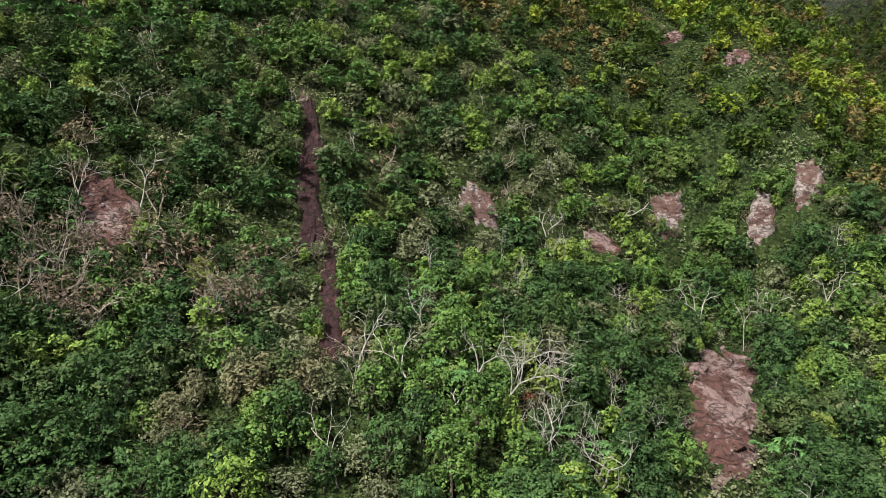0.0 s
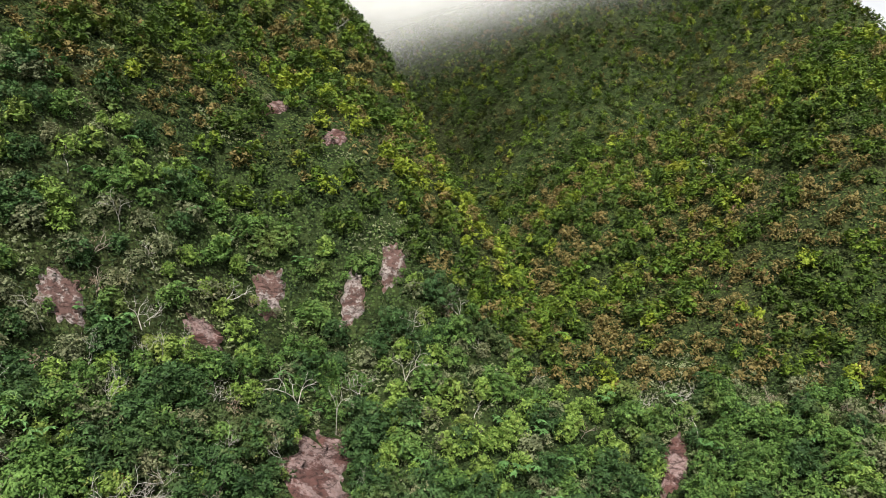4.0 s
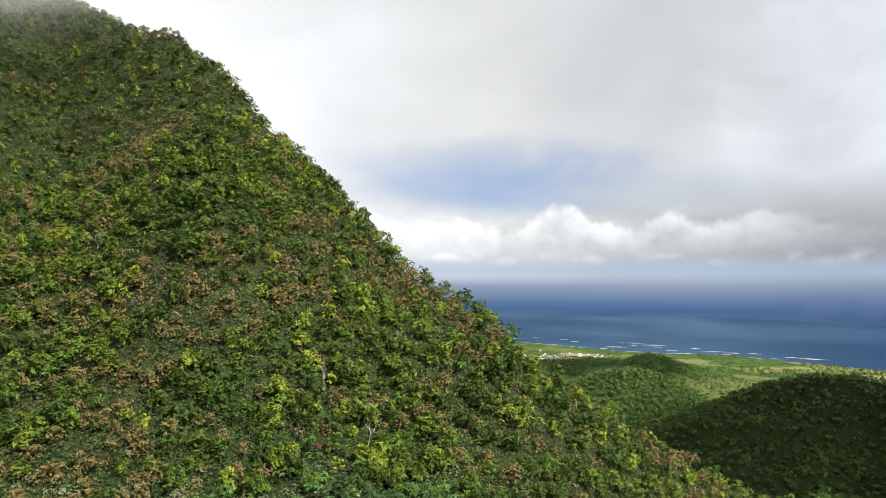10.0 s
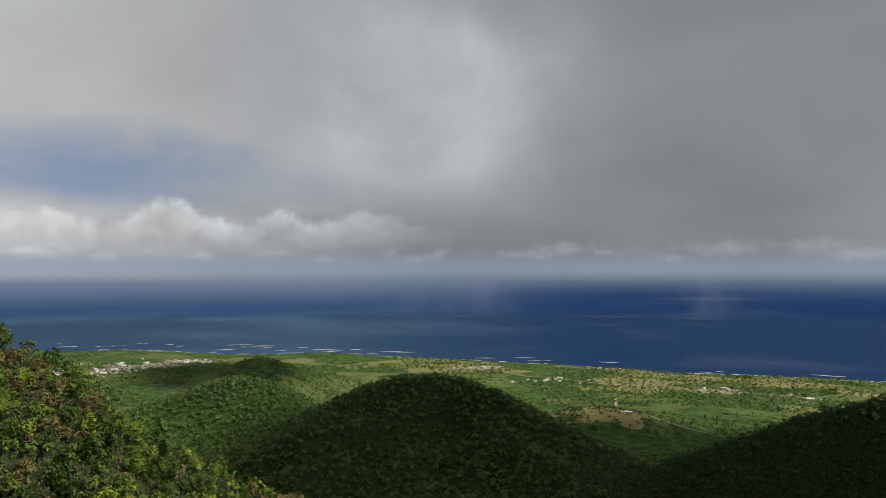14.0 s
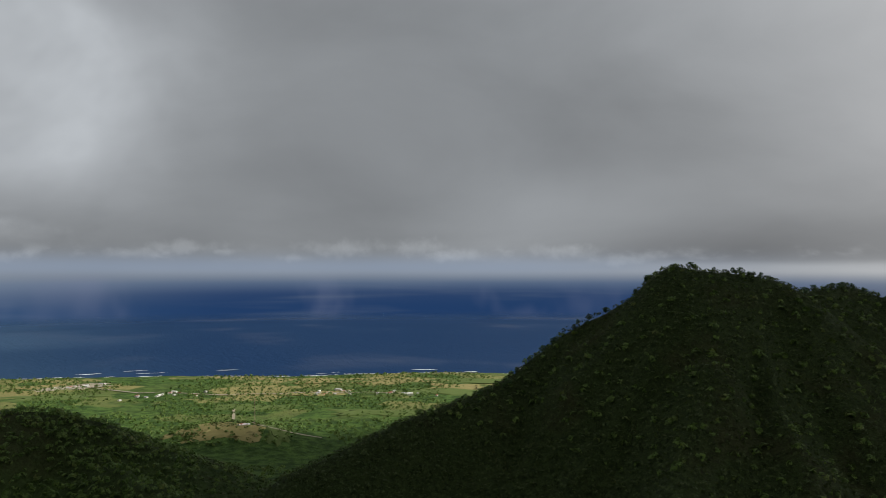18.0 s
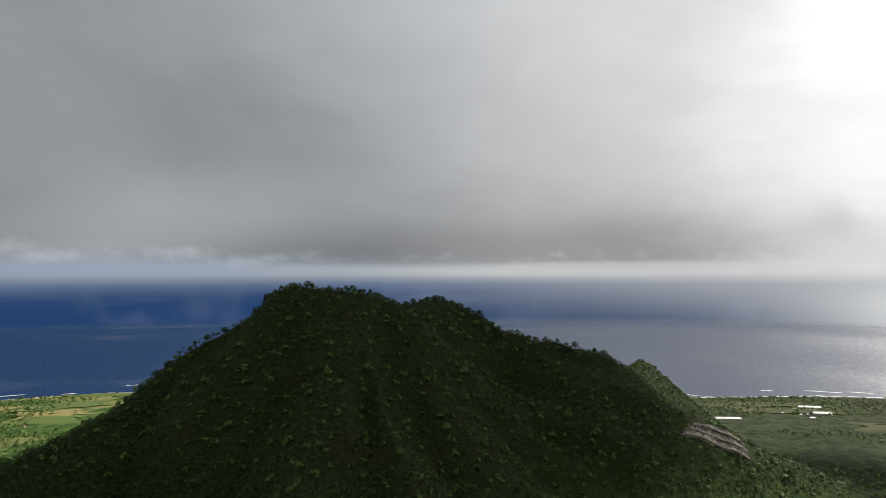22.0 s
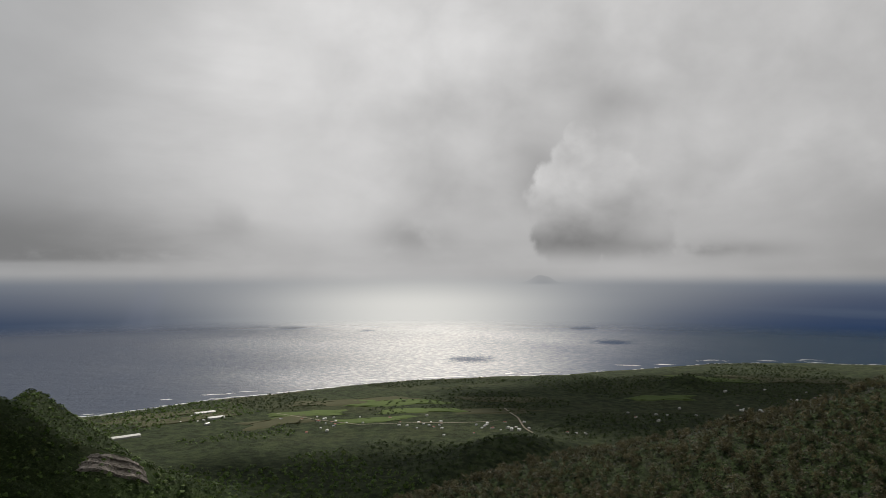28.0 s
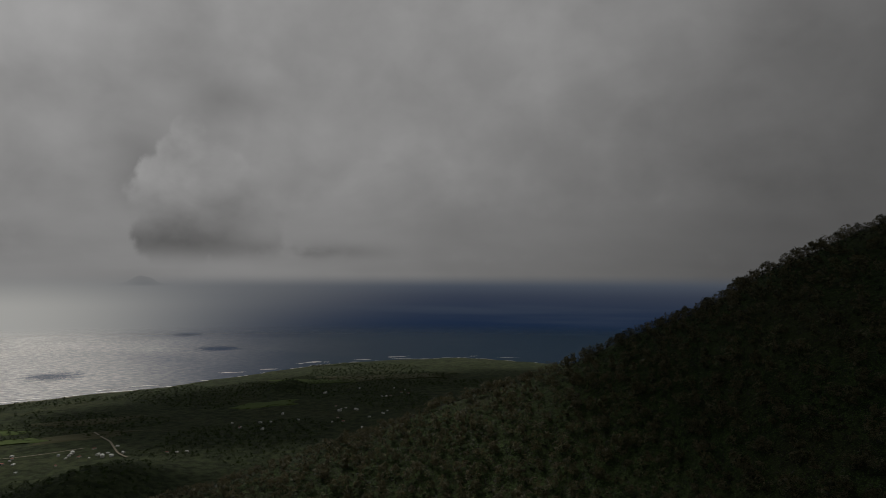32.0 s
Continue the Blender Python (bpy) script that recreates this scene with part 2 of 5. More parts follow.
MID_SPUR = [(236, -805, 236), (216, -832, 203), (156, -835, 172), (98, -829, 147), (31, -815, 117), (-29, -790, 94)]
VALLEY_HILL = [(610, -60, 70), (678, -104, 96), (704, -130, 107), (739, -160, 116), (760, -202, 124), (759, -240, 121), (752, -264, 120), (718, -297, 112), (671, -315, 97), (614, -329, 77), (547, -326, 52)]
VALLEY_RIB = [(752, -264, 120), (724, -267, 113), (678, -274, 103), (628, -277, 93), (574, -286, 79), (522, -290, 66)]
# rise and fall of the skylines, by bearing
SKY_AZ = [40, 44, 46.5, 48.5, 50.3, 52.5, 54.2, 57.2, 59.5, 62, 64.2, 67, 69.5, 72, 74, 76, 78.5, 81, 83.5, 85, 87, 88.7, 92.5, 96, 100, 106]
SKY_RISE = [0, 0, -0.020, -0.046, -0.052, -0.028, -0.022, -0.010, -0.001, 0.013, 0.0, 0.008, 0.015, 0.012, 0.006, 0.004, 0.007, 0.010, 0.028, 0.024, 0.0, -0.018, -0.025, -0.024, -0.03, -0.03]
CONE_AZ = [133, 139.4, 141, 144.2, 146.7, 147.9, 150.5, 152.7, 154, 158.9, 162.9, 164.3, 170, 171.7, 174.6, 177, 178.7, 179.5, 181.5, 182.6, 183.7, 185.5, 187.3, 192]
CONE_RISE = [0, 0.012, 0.010, -0.007, -0.005, 0.001, -0.010, -0.009, -0.003, -0.007, -0.006, 0.001, 0.005, -0.004, -0.005, 0.006, 0.013, 0.020, 0.014, 0.018, 0.014, 0.010, 0.009, 0]
QUARRY_SPUR = [(113, -930, 196), (60, -900, 165), (-20, -890, 132), (-80, -885, 110), (-130, -885, 97), (-180, -878, 76)]


# hollows and swells of the two near hills
DENTS = [(46, 116, -7), (44, 137, -13), (8, 123, -9), (-18, 111, -2), (67, 132, -1), (11, 92, 2), (-9, 79, 5), (-17, 119, 4), (65, 152, 6), (55, 164, -3), (80, 123, 5), (168, 64, -4), (148, 58, 2), (103, 101, -5), (183, 97, 5), (69, 164, 4), (182, 207, -9), (226, 37, 2)]


def height(x, y):
    x, y = np.asarray(x, float), np.asarray(y, float)
    r = np.hypot(x, y)
    az = np.degrees(np.arctan2(x, y)) % 360
    coast = np.interp(az, COAST_AZ, COAST_R) + 25 * rough(x, y, 160, 3)
    base = 12 + 150 * np.exp(-r / 450) + 10 * rough(x, y, 300, 4) * smooth(r, 200, 600)
    # low hills on the way to the shore
    for hx, hy, hz, sa, sb, turn in ((764, -204, 30, 150, 95, 40), (400, -560, 26, 260, 160, 60), (1040, -75, 36, 150, 95, 60), (1010, 60, 20, 170, 100, 80), (1590, -120, 44, 120, 90, 0),
                                     (1000, -60, 30, 160, 90, 20), (-1540, -1260, 26, 60, 40, 45), (-640, -860, 34, 160, 70, 20), (900, -560, 26, 110, 80, 30)):
        c, s = math.cos(radians(turn)), math.sin(radians(turn))
        u, v = ((x - hx) * c + (y - hy) * s) / sa, ((y - hy) * c - (x - hx) * s) / sb
        base = base + hz * np.exp(-(u * u + v * v))
    # the steep spur and the mountainside beside it
    ledge = 6 * np.sin((88 - 0.243 * x + 1.022 * y) / 11.0)
    spur = 88 - 0.243 * x + 1.022 * y - 1.8 * softplus(x - 112, 6) - 0.2 * softplus(y - 195, 8) + 0.4 * ledge
    side = 100.7 + 0.532 * x + 0.261 * y + 18 * np.exp(-((0.5 * x - 0.866 * y) / 35) ** 2) * smooth(r, 150, 210)
    edge = 205 + 0.66 * np.maximum(0, y - 18) + 0.7 * np.maximum(0, 18 - y)
    side = side - 4 + 0.14 * softplus(r - 270, 20) - 26 * np.exp(-((0.839 * x - 0.545 * y) / 28) ** 2) * smooth(r, 165, 220)
    spur = spur - 0.9 * softplus(-x - 130, 20)
    side = side - 0.70 * softplus(18 - y, 8) - 1.5 * softplus(x - edge, 8)
    near = smax(spur, side, 5)
    near = near + 9 * rough(x, y, 55, 3) * smooth(r, 60, 110)
    near = near + np.interp(az, SKY_AZ, SKY_RISE, 0, 0) * r * smooth(r, 150, 215)
    for bx, by, dz in DENTS:
        near = near + dz * np.exp(-((x - bx) ** 2 + (y - by) ** 2) / 450)
    # the slope that closes the view on the other side
    back = 272 - 0.15 * x + 0.4 * y - 0.35 * softplus(430 - r, 20) - 0.75 * softplus(r - 440, 15) + 9 * rough(x, y, 90, 3)
    back = back + 24 * smooth(-az, -246, -208) + 11 * smooth(az, 258, 270)
    back = back - 1.2 * softplus(x + 60, 20)
    # the wooded cone across the valley
    crest = ridge(x, y, FAR_CONE, 0.0)
    cone = np.maximum(ridge(x, y, FAR_CONE, 0.86), ridge(x, y, CONE_SPUR, 0.72))
    # ravines run down from the crest
    fall = np.degrees(np.arctan2(x - 260, y + 760))
    gully = np.abs(rough(fall * 1.3, np.hypot(x - 260, y + 760) * 0.06, 24, 3))
    cone = cone - 52 * gully * smooth(crest - cone, 8, 75)
    spurs = np.maximum(ridge(x, y, MID_SPUR, 0.80), ridge(x, y, QUARRY_SPUR, 0.62)) - 14 * gully
    hill = np.maximum(ridge(x, y, VALLEY_HILL, 0.55), ridge(x, y, VALLEY_RIB, 0.66)) - 44 * np.abs(rough(x + 0.4 * y, (y - 0.4 * x) * 0.35, 60, 3)) * smooth(r, 790, 690) + 3
    cone = np.maximum(np.maximum(cone, spurs), hill) + 6 * rough(x, y, 80, 4) + 3
    cone = cone + np.interp(az, CONE_AZ, CONE_RISE) * r * smooth(r, 420, 640)
    land = smax(smax(base, cone, 8), smax(near, back, 8), 6)
    land = np.minimum(land, 640 + 20 * rough(x, y, 80, 3))
    shore = smooth(coast - r, -20, 60)
    return land * shore * (0.35 + 0.65 * smooth(coast - r, 0, 420)) - 6 * (1 - shore)


def mesh_object(name, verts, faces, material, smooth_shade=True):
    me = bpy.data.meshes.new(name)
    me.from_pydata(verts, [], faces)
    me.materials.append(material)
    if smooth_shade:
        me.polygons.foreach_set("use_smooth", [True] * len(me.polygons))
    me.update()
    return new(name, me)


def polar_sheet(radii, steps, h):
    a = np.arange(steps) * (2 * np.pi / steps)
    X, Y = np.outer(radii, np.sin(a)), np.outer(radii, np.cos(a))
    Z = h(X, Y)
    verts = np.stack([X, Y, Z], -1).reshape(-1, 3)
    i, j = np.meshgrid(np.arange(len(radii) - 1), np.arange(steps), indexing="ij")
    k = (j + 1) % steps
    faces = np.stack([i * steps + j, i * steps + k, (i + 1) * steps + k, (i + 1) * steps + j], -1).reshape(-1, 4)
    return verts.tolist(), faces.tolist()


# ---- materials ----
def material(name):
    m = bpy.data.materials.new(name)
    m.use_nodes = True
    tree = m.node_tree
    b = tree.nodes["Principled BSDF"]
    return m, tree, b


def place(tree):
    n = tree.nodes.new("ShaderNodeNewGeometry")
    return Sock(tree, n.outputs["Position"]), Sock(tree, n.outputs["Random Per Island"])


def bump(tree, b, h, strength, distance):
    n = tree.nodes.new("ShaderNodeBump")
    n.inputs["Strength"].default_value, n.inputs["Distance"].default_value = strength, distance
    tree.links.new(h.s, n.inputs["Height"])
    tree.links.new(n.outputs[0], b.inputs["Normal"])


def leaf_material(name, low, high, dry, thin=0.16, cell=3.1, gaps=0.55):
    m, tree, b = material(name)
    pos, island = place(tree)
    info = tree.nodes.new("ShaderNodeObjectInfo")
    one = Sock(tree, info.outputs["Random"])
    wide = fbm(tree, pos, 0.07, 3.0, 0.6, 0.0, 2.0)
    near = fbm(tree, pos, 0.33, 3.0, 0.55, 0.0, 5.0)
    # single leaves within each spray
    vor = tree.nodes.new("ShaderNodeTexVoronoi")
    tree.links.new(pos.s, vor.inputs["Vector"])
    vor.inputs["Scale"].default_value = cell
    blade, tone = Sock(tree, vor.outputs["Distance"]), split(tree, Sock(tree, vor.outputs["Color"]))[0]
    f = (island * 0.40 + tone * 0.62 + near.step(0.3, 0.7) * 0.45 + one * 0.25 - 0.40)
    col = mixc(tree, f.clip(), low, high)
    col = mixc(tree, wide.step(0.52, 0.72) * 0.5 + (island.step(0.93, 0.96) * 0.35), col, dry)
    tree.links.new(col.s, b.inputs["Base Color"])
    b.inputs["Roughness"].default_value, b.inputs["Specular IOR Level"].default_value = 0.55, 0.16
    bump(tree, b, blade * -1.0, 0.7, 0.5 / cell)
    out = tree.nodes["Material Output"]
    tr = tree.nodes.new("ShaderNodeBsdfTranslucent")
    tree.links.new(col.s, tr.inputs[0])
    mx = tree.nodes.new("ShaderNodeMixShader")
    mx.inputs[0].default_value = thin
    tree.links.new(b.outputs[0], mx.inputs[1])
    tree.links.new(tr.outputs[0], mx.inputs[2])
    clear = tree.nodes.new("ShaderNodeBsdfTransparent")
    cut = tree.nodes.new("ShaderNodeMixShader")
    tree.links.new(blade.op("GREATER_THAN", gaps).s, cut.inputs[0])
    tree.links.new(mx.outputs[0], cut.inputs[1])
    tree.links.new(clear.outputs[0], cut.inputs[2])
    tree.links.new(cut.outputs[0], out.inputs[0])
    return m


def bark_material(name, low, high, scale=3.0):
    m, tree, b = material(name)
    pos, island = place(tree)
    n = fbm(tree, pos, scale, 4.0, 0.6, 0.3, 1.0)
    tree.links.new(mixc(tree, n.step(0.3, 0.7), low, high).s, b.inputs["Base Color"])
    b.inputs["Roughness"].default_value = 0.85
    bump(tree, b, n, 0.5, 0.05)
    return m


HUES = {
    "dark": ((0.020, 0.048, 0.017), (0.088, 0.172, 0.054), (0.12, 0.125, 0.05)),
    "mid": ((0.038, 0.086, 0.022), (0.172, 0.298, 0.074), (0.18, 0.165, 0.06)),
    "light": ((0.075, 0.140, 0.026), (0.290, 0.420, 0.095), (0.26, 0.24, 0.08)),
    "olive": ((0.065, 0.078, 0.040), (0.240, 0.270, 0.150), (0.22, 0.18, 0.10)),
    "broad": ((0.065, 0.150, 0.045), (0.180, 0.360, 0.125), (0.18, 0.23, 0.09)),
    "dry": ((0.110, 0.085, 0.062), (0.320, 0.255, 0.190), (0.25, 0.15, 0.09)),
}
SIDE_HUES = {"olive": ((0.080, 0.086, 0.036), (0.250, 0.225, 0.110), (0.21, 0.165, 0.09)), "dry": ((0.110, 0.085, 0.066), (0.270, 0.215, 0.170), (0.22, 0.15, 0.12))}
LEAVES = {k: leaf_material("leaf_" + k, *h, gaps=0.54 if k != "broad" else 9.0) for k, h in HUES.items()}
# the mountainside: the same kinds, drier and yellower in the wind
SIDE_LEAVES = {k: leaf_material("windward_leaf_" + k, *[(c[0] * 0.97, c[1] * 0.85, c[2] * (0.66 if k in SIDE_HUES else 0.44)) for c in SIDE_HUES.get(k, h)], cell=1.9, gaps=0.56 if k != "broad" else 9.0) for k, h in HUES.items()}
# far woods: FAR_LEAF dimmed for cloud shade, HILL_LEAF brightened for sun
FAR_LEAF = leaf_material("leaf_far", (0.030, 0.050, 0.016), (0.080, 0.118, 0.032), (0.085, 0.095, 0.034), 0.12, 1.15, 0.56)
# ridge leaves toned down, as that slope is backlit
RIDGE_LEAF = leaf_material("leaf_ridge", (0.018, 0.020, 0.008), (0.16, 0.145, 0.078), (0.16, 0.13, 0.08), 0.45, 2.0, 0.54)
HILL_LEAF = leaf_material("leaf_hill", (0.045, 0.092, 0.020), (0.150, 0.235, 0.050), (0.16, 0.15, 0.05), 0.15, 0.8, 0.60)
# undergrowth colours kept very dark, to stand for shade between the crowns
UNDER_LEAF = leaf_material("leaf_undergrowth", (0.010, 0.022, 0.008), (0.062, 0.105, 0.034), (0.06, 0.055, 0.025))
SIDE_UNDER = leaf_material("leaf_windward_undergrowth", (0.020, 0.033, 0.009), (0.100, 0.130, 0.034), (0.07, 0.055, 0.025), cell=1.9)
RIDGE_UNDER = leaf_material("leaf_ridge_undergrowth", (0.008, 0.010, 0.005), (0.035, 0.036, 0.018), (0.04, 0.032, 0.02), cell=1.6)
BARK = bark_material("bark", (0.05, 0.04, 0.03), (0.17, 0.14, 0.11))
PALE = bark_material("pale_dead_wood", (0.22, 0.21, 0.19), (0.50, 0.48, 0.44))
RED_LEAF = leaf_material("leaf_withered_red", (0.12, 0.022, 0.012), (0.26, 0.06, 0.03), (0.16, 0.07, 0.04))


def rock_material(name, soil, mid, high, size, rocky=0.5):
    """Stepped rock with soil on it and along its cracks."""
    m, tree, b = material(name)
    pos, island = place(tree)
    x, y, z = split(tree, pos)
    a = fbm(tree, pos, 0.32 / size, 5.0, 0.6, 0.6, 1.0)
    c = fbm(tree, pos, 2.2 / size, 6.0, 0.7, 0.3, 3.0)
    bed = fbm(tree, vec(tree, x * 0.5, y * 0.5, z * 1.5), 0.55 / size, 4.0, 0.55, 0.8, 5.0)
    crack = (bed - 0.5).op("ABSOLUTE").step(0.0, 0.022)
    crack = crack * (fbm(tree, pos, 0.9 / size, 3.0, 0.5, 1.0, 7.0) - 0.5).op("ABSOLUTE").step(0.0, 0.014)
    rock = mixc(tree, c.step(0.34, 0.66), mid, high)
    col = mixc(tree, (a + (c - 0.5) * 0.35).step(1.0 - rocky - 0.04, 1.0 - rocky + 0.05), soil, rock)
    col = mixc(tree, (1.0 - crack) * 0.75, col, tuple(q * 0.35 for q in soil))
    tree.links.new(col.s, b.inputs["Base Color"])
    b.inputs["Roughness"].default_value = 0.85
    bump(tree, b, a * 1.4 + c * 0.45 + crack * 0.3, 0.9, 0.7 * size)
    return m


ROCK = rock_material("pink_grey_rock", (0.11, 0.060, 0.052), (0.16, 0.122, 0.117), (0.33, 0.292, 0.28), 1.0, 0.50)
SOIL = rock_material("red_brown_soil", (0.095, 0.042, 0.036), (0.155, 0.095, 0.090), (0.27, 0.195, 0.190), 1.5, 0.50)
WETSOIL = rock_material("dark_wet_soil", (0.028, 0.007, 0.009), (0.045, 0.013, 0.017), (0.068, 0.024, 0.030), 1.2, 0.42)
TWIG = bark_material("dry_twigs", (0.13, 0.105, 0.085), (0.36, 0.31, 0.27))
CUT = rock_material("quarried_ash", (0.14, 0.12, 0.10), (0.25, 0.215, 0.19), (0.35, 0.31, 0.275), 7.0)


def ground_material():
    m, tree, b = material("island_ground")
    pos, island = place(tree)
    x, y, z = split(tree, pos)
    r = (x * x + y * y).op("SQRT")
    small = fbm(tree, pos, 0.35, 6.0, 0.65, 0.2, 1.0)
    large = fbm(tree, pos, 0.012, 5.0, 0.6, 0.4, 4.0)
    # ground of the woods, its colour darkened for the shade under the trees
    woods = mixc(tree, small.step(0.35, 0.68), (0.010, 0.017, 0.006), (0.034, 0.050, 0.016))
    litter = tree.nodes.new("ShaderNodeTexVoronoi")
    tree.links.new(pos.s, litter.inputs["Vector"])
    litter.inputs["Scale"].default_value = 1.6
    leafy = split(tree, Sock(tree, litter.outputs["Color"]))[0] * (0.62 - Sock(tree, litter.outputs["Distance"])).step(0.0, 0.35)
    woods = mixc(tree, leafy.step(0.05, 0.7), woods, (0.055, 0.090, 0.026))
    woods = mixc(tree, large.step(0.5, 0.7) * 0.4, woods, (0.05, 0.040, 0.022))
    # fields, scrub and bare ground of the plain
    cells = tree.nodes.new("ShaderNodeTexVoronoi")
    cells.distance = "CHEBYCHEV"
    tree.links.new(vec(tree, x * 0.9 + y * 0.42, y * 0.9 - x * 0.42, 0.0).s, cells.inputs["Vector"])
    cells.inputs["Scale"].default_value = 0.0085
    tone = split(tree, Sock(tree, cells.outputs["Color"]))[0]
    patch = fbm(tree, pos, 0.0042, 4.0, 0.6, 0.5, 9.0)
    tuft = fbm(tree, pos, 0.06, 5.0, 0.7, 0.0, 2.0)
    plain = mixc(tree, tuft.step(0.38, 0.64), (0.026, 0.058, 0.014), (0.085, 0.150, 0.034))
    field = mixc(tree, tone, (0.10, 0.15, 0.04), (0.27, 0.24, 0.10))
    field = mixc(tree, tuft.step(0.5, 0.75) * 0.5, field, (0.10, 0.12, 0.045))
    plain = mixc(tree, patch.step(0.44, 0.52) * tone.step(0.3, 0.5) * r.step(1150.0, 1350.0) * (0.35 + (x * 0.5 - y).step(900.0, 1500.0) * 0.65), plain, field)
    dull_plain = mixc(tree, tuft.step(0.38, 0.64), (0.019, 0.026, 0.012), (0.054, 0.066, 0.031))
    dim_side = (y * -1.0 - x * 0.9).step(600.0, 1300.0)         # the side whose ground colour is dimmed for cloud shade and haze
    plain = mixc(tree, dim_side * 0.88, plain, dull_plain)
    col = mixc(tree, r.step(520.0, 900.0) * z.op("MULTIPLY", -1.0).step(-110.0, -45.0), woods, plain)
    sand = z.op("MULTIPLY", -1.0).step(-4.0, -2.0) * r.step(1500.0, 1600.0)
    col = mixc(tree, sand * 0.6, col, (0.30, 0.27, 0.21))
    tree.links.new(col.s, b.inputs["Base Color"])
    b.inputs["Roughness"].default_value, b.inputs["Specular IOR Level"].default_value = 0.95, 0.1
    bump(tree, b, fbm(tree, pos, 0.09, 6.0, 0.7, 0.0, 3.0), 1.0, 5.0)
    return m


# small cloud shadows painted as less gloss: bearing, distance, half length, half depth
GLITTER_SHADOWS = [(200.3, 4150, 88, 150), (223.1, 4120, 75, 140), (225.4, 3305, 98, 105), (214.5, 2590, 92, 90), (198.0, 4300, 60, 60), (206.2, 3900, 45, 60)]


def sea_material():
    m, tree, b = material("sea_water")
    pos, island = place(tree)
    x, y, z = split(tree, pos)
    r = (x * x + y * y).op("SQRT")
    swell = fbm(tree, vec(tree, x * 0.5 + y * 0.2, y * 0.9, 0.0), 0.035, 5.0, 0.62, 0.3, 1.0)
    chop = fbm(tree, pos, 0.16, 4.0, 0.6, 0.0, 4.0)
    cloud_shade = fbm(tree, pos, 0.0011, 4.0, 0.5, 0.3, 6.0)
    # cloud shade on the water, painted into its colour
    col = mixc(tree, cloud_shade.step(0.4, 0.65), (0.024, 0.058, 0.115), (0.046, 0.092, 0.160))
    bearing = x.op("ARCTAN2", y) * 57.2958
    # haze over the eastern water painted in: the dark tone starts past it
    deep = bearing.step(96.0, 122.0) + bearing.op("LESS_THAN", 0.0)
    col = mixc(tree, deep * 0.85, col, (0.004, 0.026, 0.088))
    haze_patch = fbm(tree, pos, 0.0022, 3.0, 0.5, 0.2, 12.0)
    # paler patches of haze, painted in as well
    col = mixc(tree, haze_patch.step(0.52, 0.74) * deep * 0.35, col, (0.075, 0.095, 0.150))
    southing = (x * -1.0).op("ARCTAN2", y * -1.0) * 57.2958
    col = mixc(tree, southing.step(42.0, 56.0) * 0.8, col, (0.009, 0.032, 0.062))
    # broad haze to the south, put into the water's colour
    col = mixc(tree, (southing + (haze_patch - 0.5) * 30.0).bell(4.0, 21.0) * 0.85, col, (0.088, 0.104, 0.142))
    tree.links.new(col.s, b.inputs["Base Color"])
    b.inputs["Roughness"].default_value, b.inputs["Specular IOR Level"].default_value = 1.0, 0.0
    bump(tree, b, swell + chop * 0.35, 0.6, 6.0)
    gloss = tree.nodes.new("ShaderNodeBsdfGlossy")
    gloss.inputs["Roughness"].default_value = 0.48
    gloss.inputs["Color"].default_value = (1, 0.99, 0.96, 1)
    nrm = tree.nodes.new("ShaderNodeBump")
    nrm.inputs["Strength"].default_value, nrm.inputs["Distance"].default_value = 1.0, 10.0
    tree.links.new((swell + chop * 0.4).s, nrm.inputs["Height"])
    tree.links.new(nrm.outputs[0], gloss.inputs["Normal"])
    dim_spot = fbm(tree, pos, 0.012, 3.0, 0.5, 0.5, 8.0) * 0.0
    for az, far, wide, length in GLITTER_SHADOWS:
        c, d = math.cos(radians(az)), math.sin(radians(az))
        u, w = x * c - y * d, x * d + y * c
        dim_spot = dim_spot + (u + (swell - 0.5) * 260.0).bell(0.0, wide) * (w + (chop - 0.5) * 520.0).bell(far, length)
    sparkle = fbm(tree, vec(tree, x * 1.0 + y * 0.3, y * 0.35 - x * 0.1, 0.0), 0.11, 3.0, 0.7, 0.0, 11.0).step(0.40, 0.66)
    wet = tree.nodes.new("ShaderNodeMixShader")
    glitter = (bearing + (cloud_shade - 0.5) * 16.0).bell(-149.5, 11.5)         # sun glitter, painted as extra gloss round the sun's bearing
    tree.links.new(((0.022 + glitter * (0.13 + sparkle * 0.15)) * (1.0 - dim_spot.step(0.2, 0.75) * 0.7)).s, wet.inputs[0])
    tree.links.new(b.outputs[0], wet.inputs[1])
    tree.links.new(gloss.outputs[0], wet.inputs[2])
    # far out the water fades to clear, over the hazy far sea painted in the world
    out = tree.nodes["Material Output"]
    tr = tree.nodes.new("ShaderNodeBsdfTransparent")
    mx = tree.nodes.new("ShaderNodeMixShader")
    tree.links.new(r.step(3700.0, 4900.0).s, mx.inputs[0])
    tree.links.new(wet.outputs[0], mx.inputs[1])
    tree.links.new(tr.outputs[0], mx.inputs[2])
    tree.links.new(mx.outputs[0], out.inputs[0])
    return m


# ---- ground, sea ----
v, f = polar_sheet(np.concatenate([[0.2, 4, 9, 14], np.geomspace(20, 700, 190), np.geomspace(712, 3100, 80)]), 600, height)
ground = tagged(mesh_object("ground", v, f, ground_material()), kind="structure")
v, f = polar_sheet(np.geomspace(900, 4980, 60), 240, lambda x, y: 0 * x)
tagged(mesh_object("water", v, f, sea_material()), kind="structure")


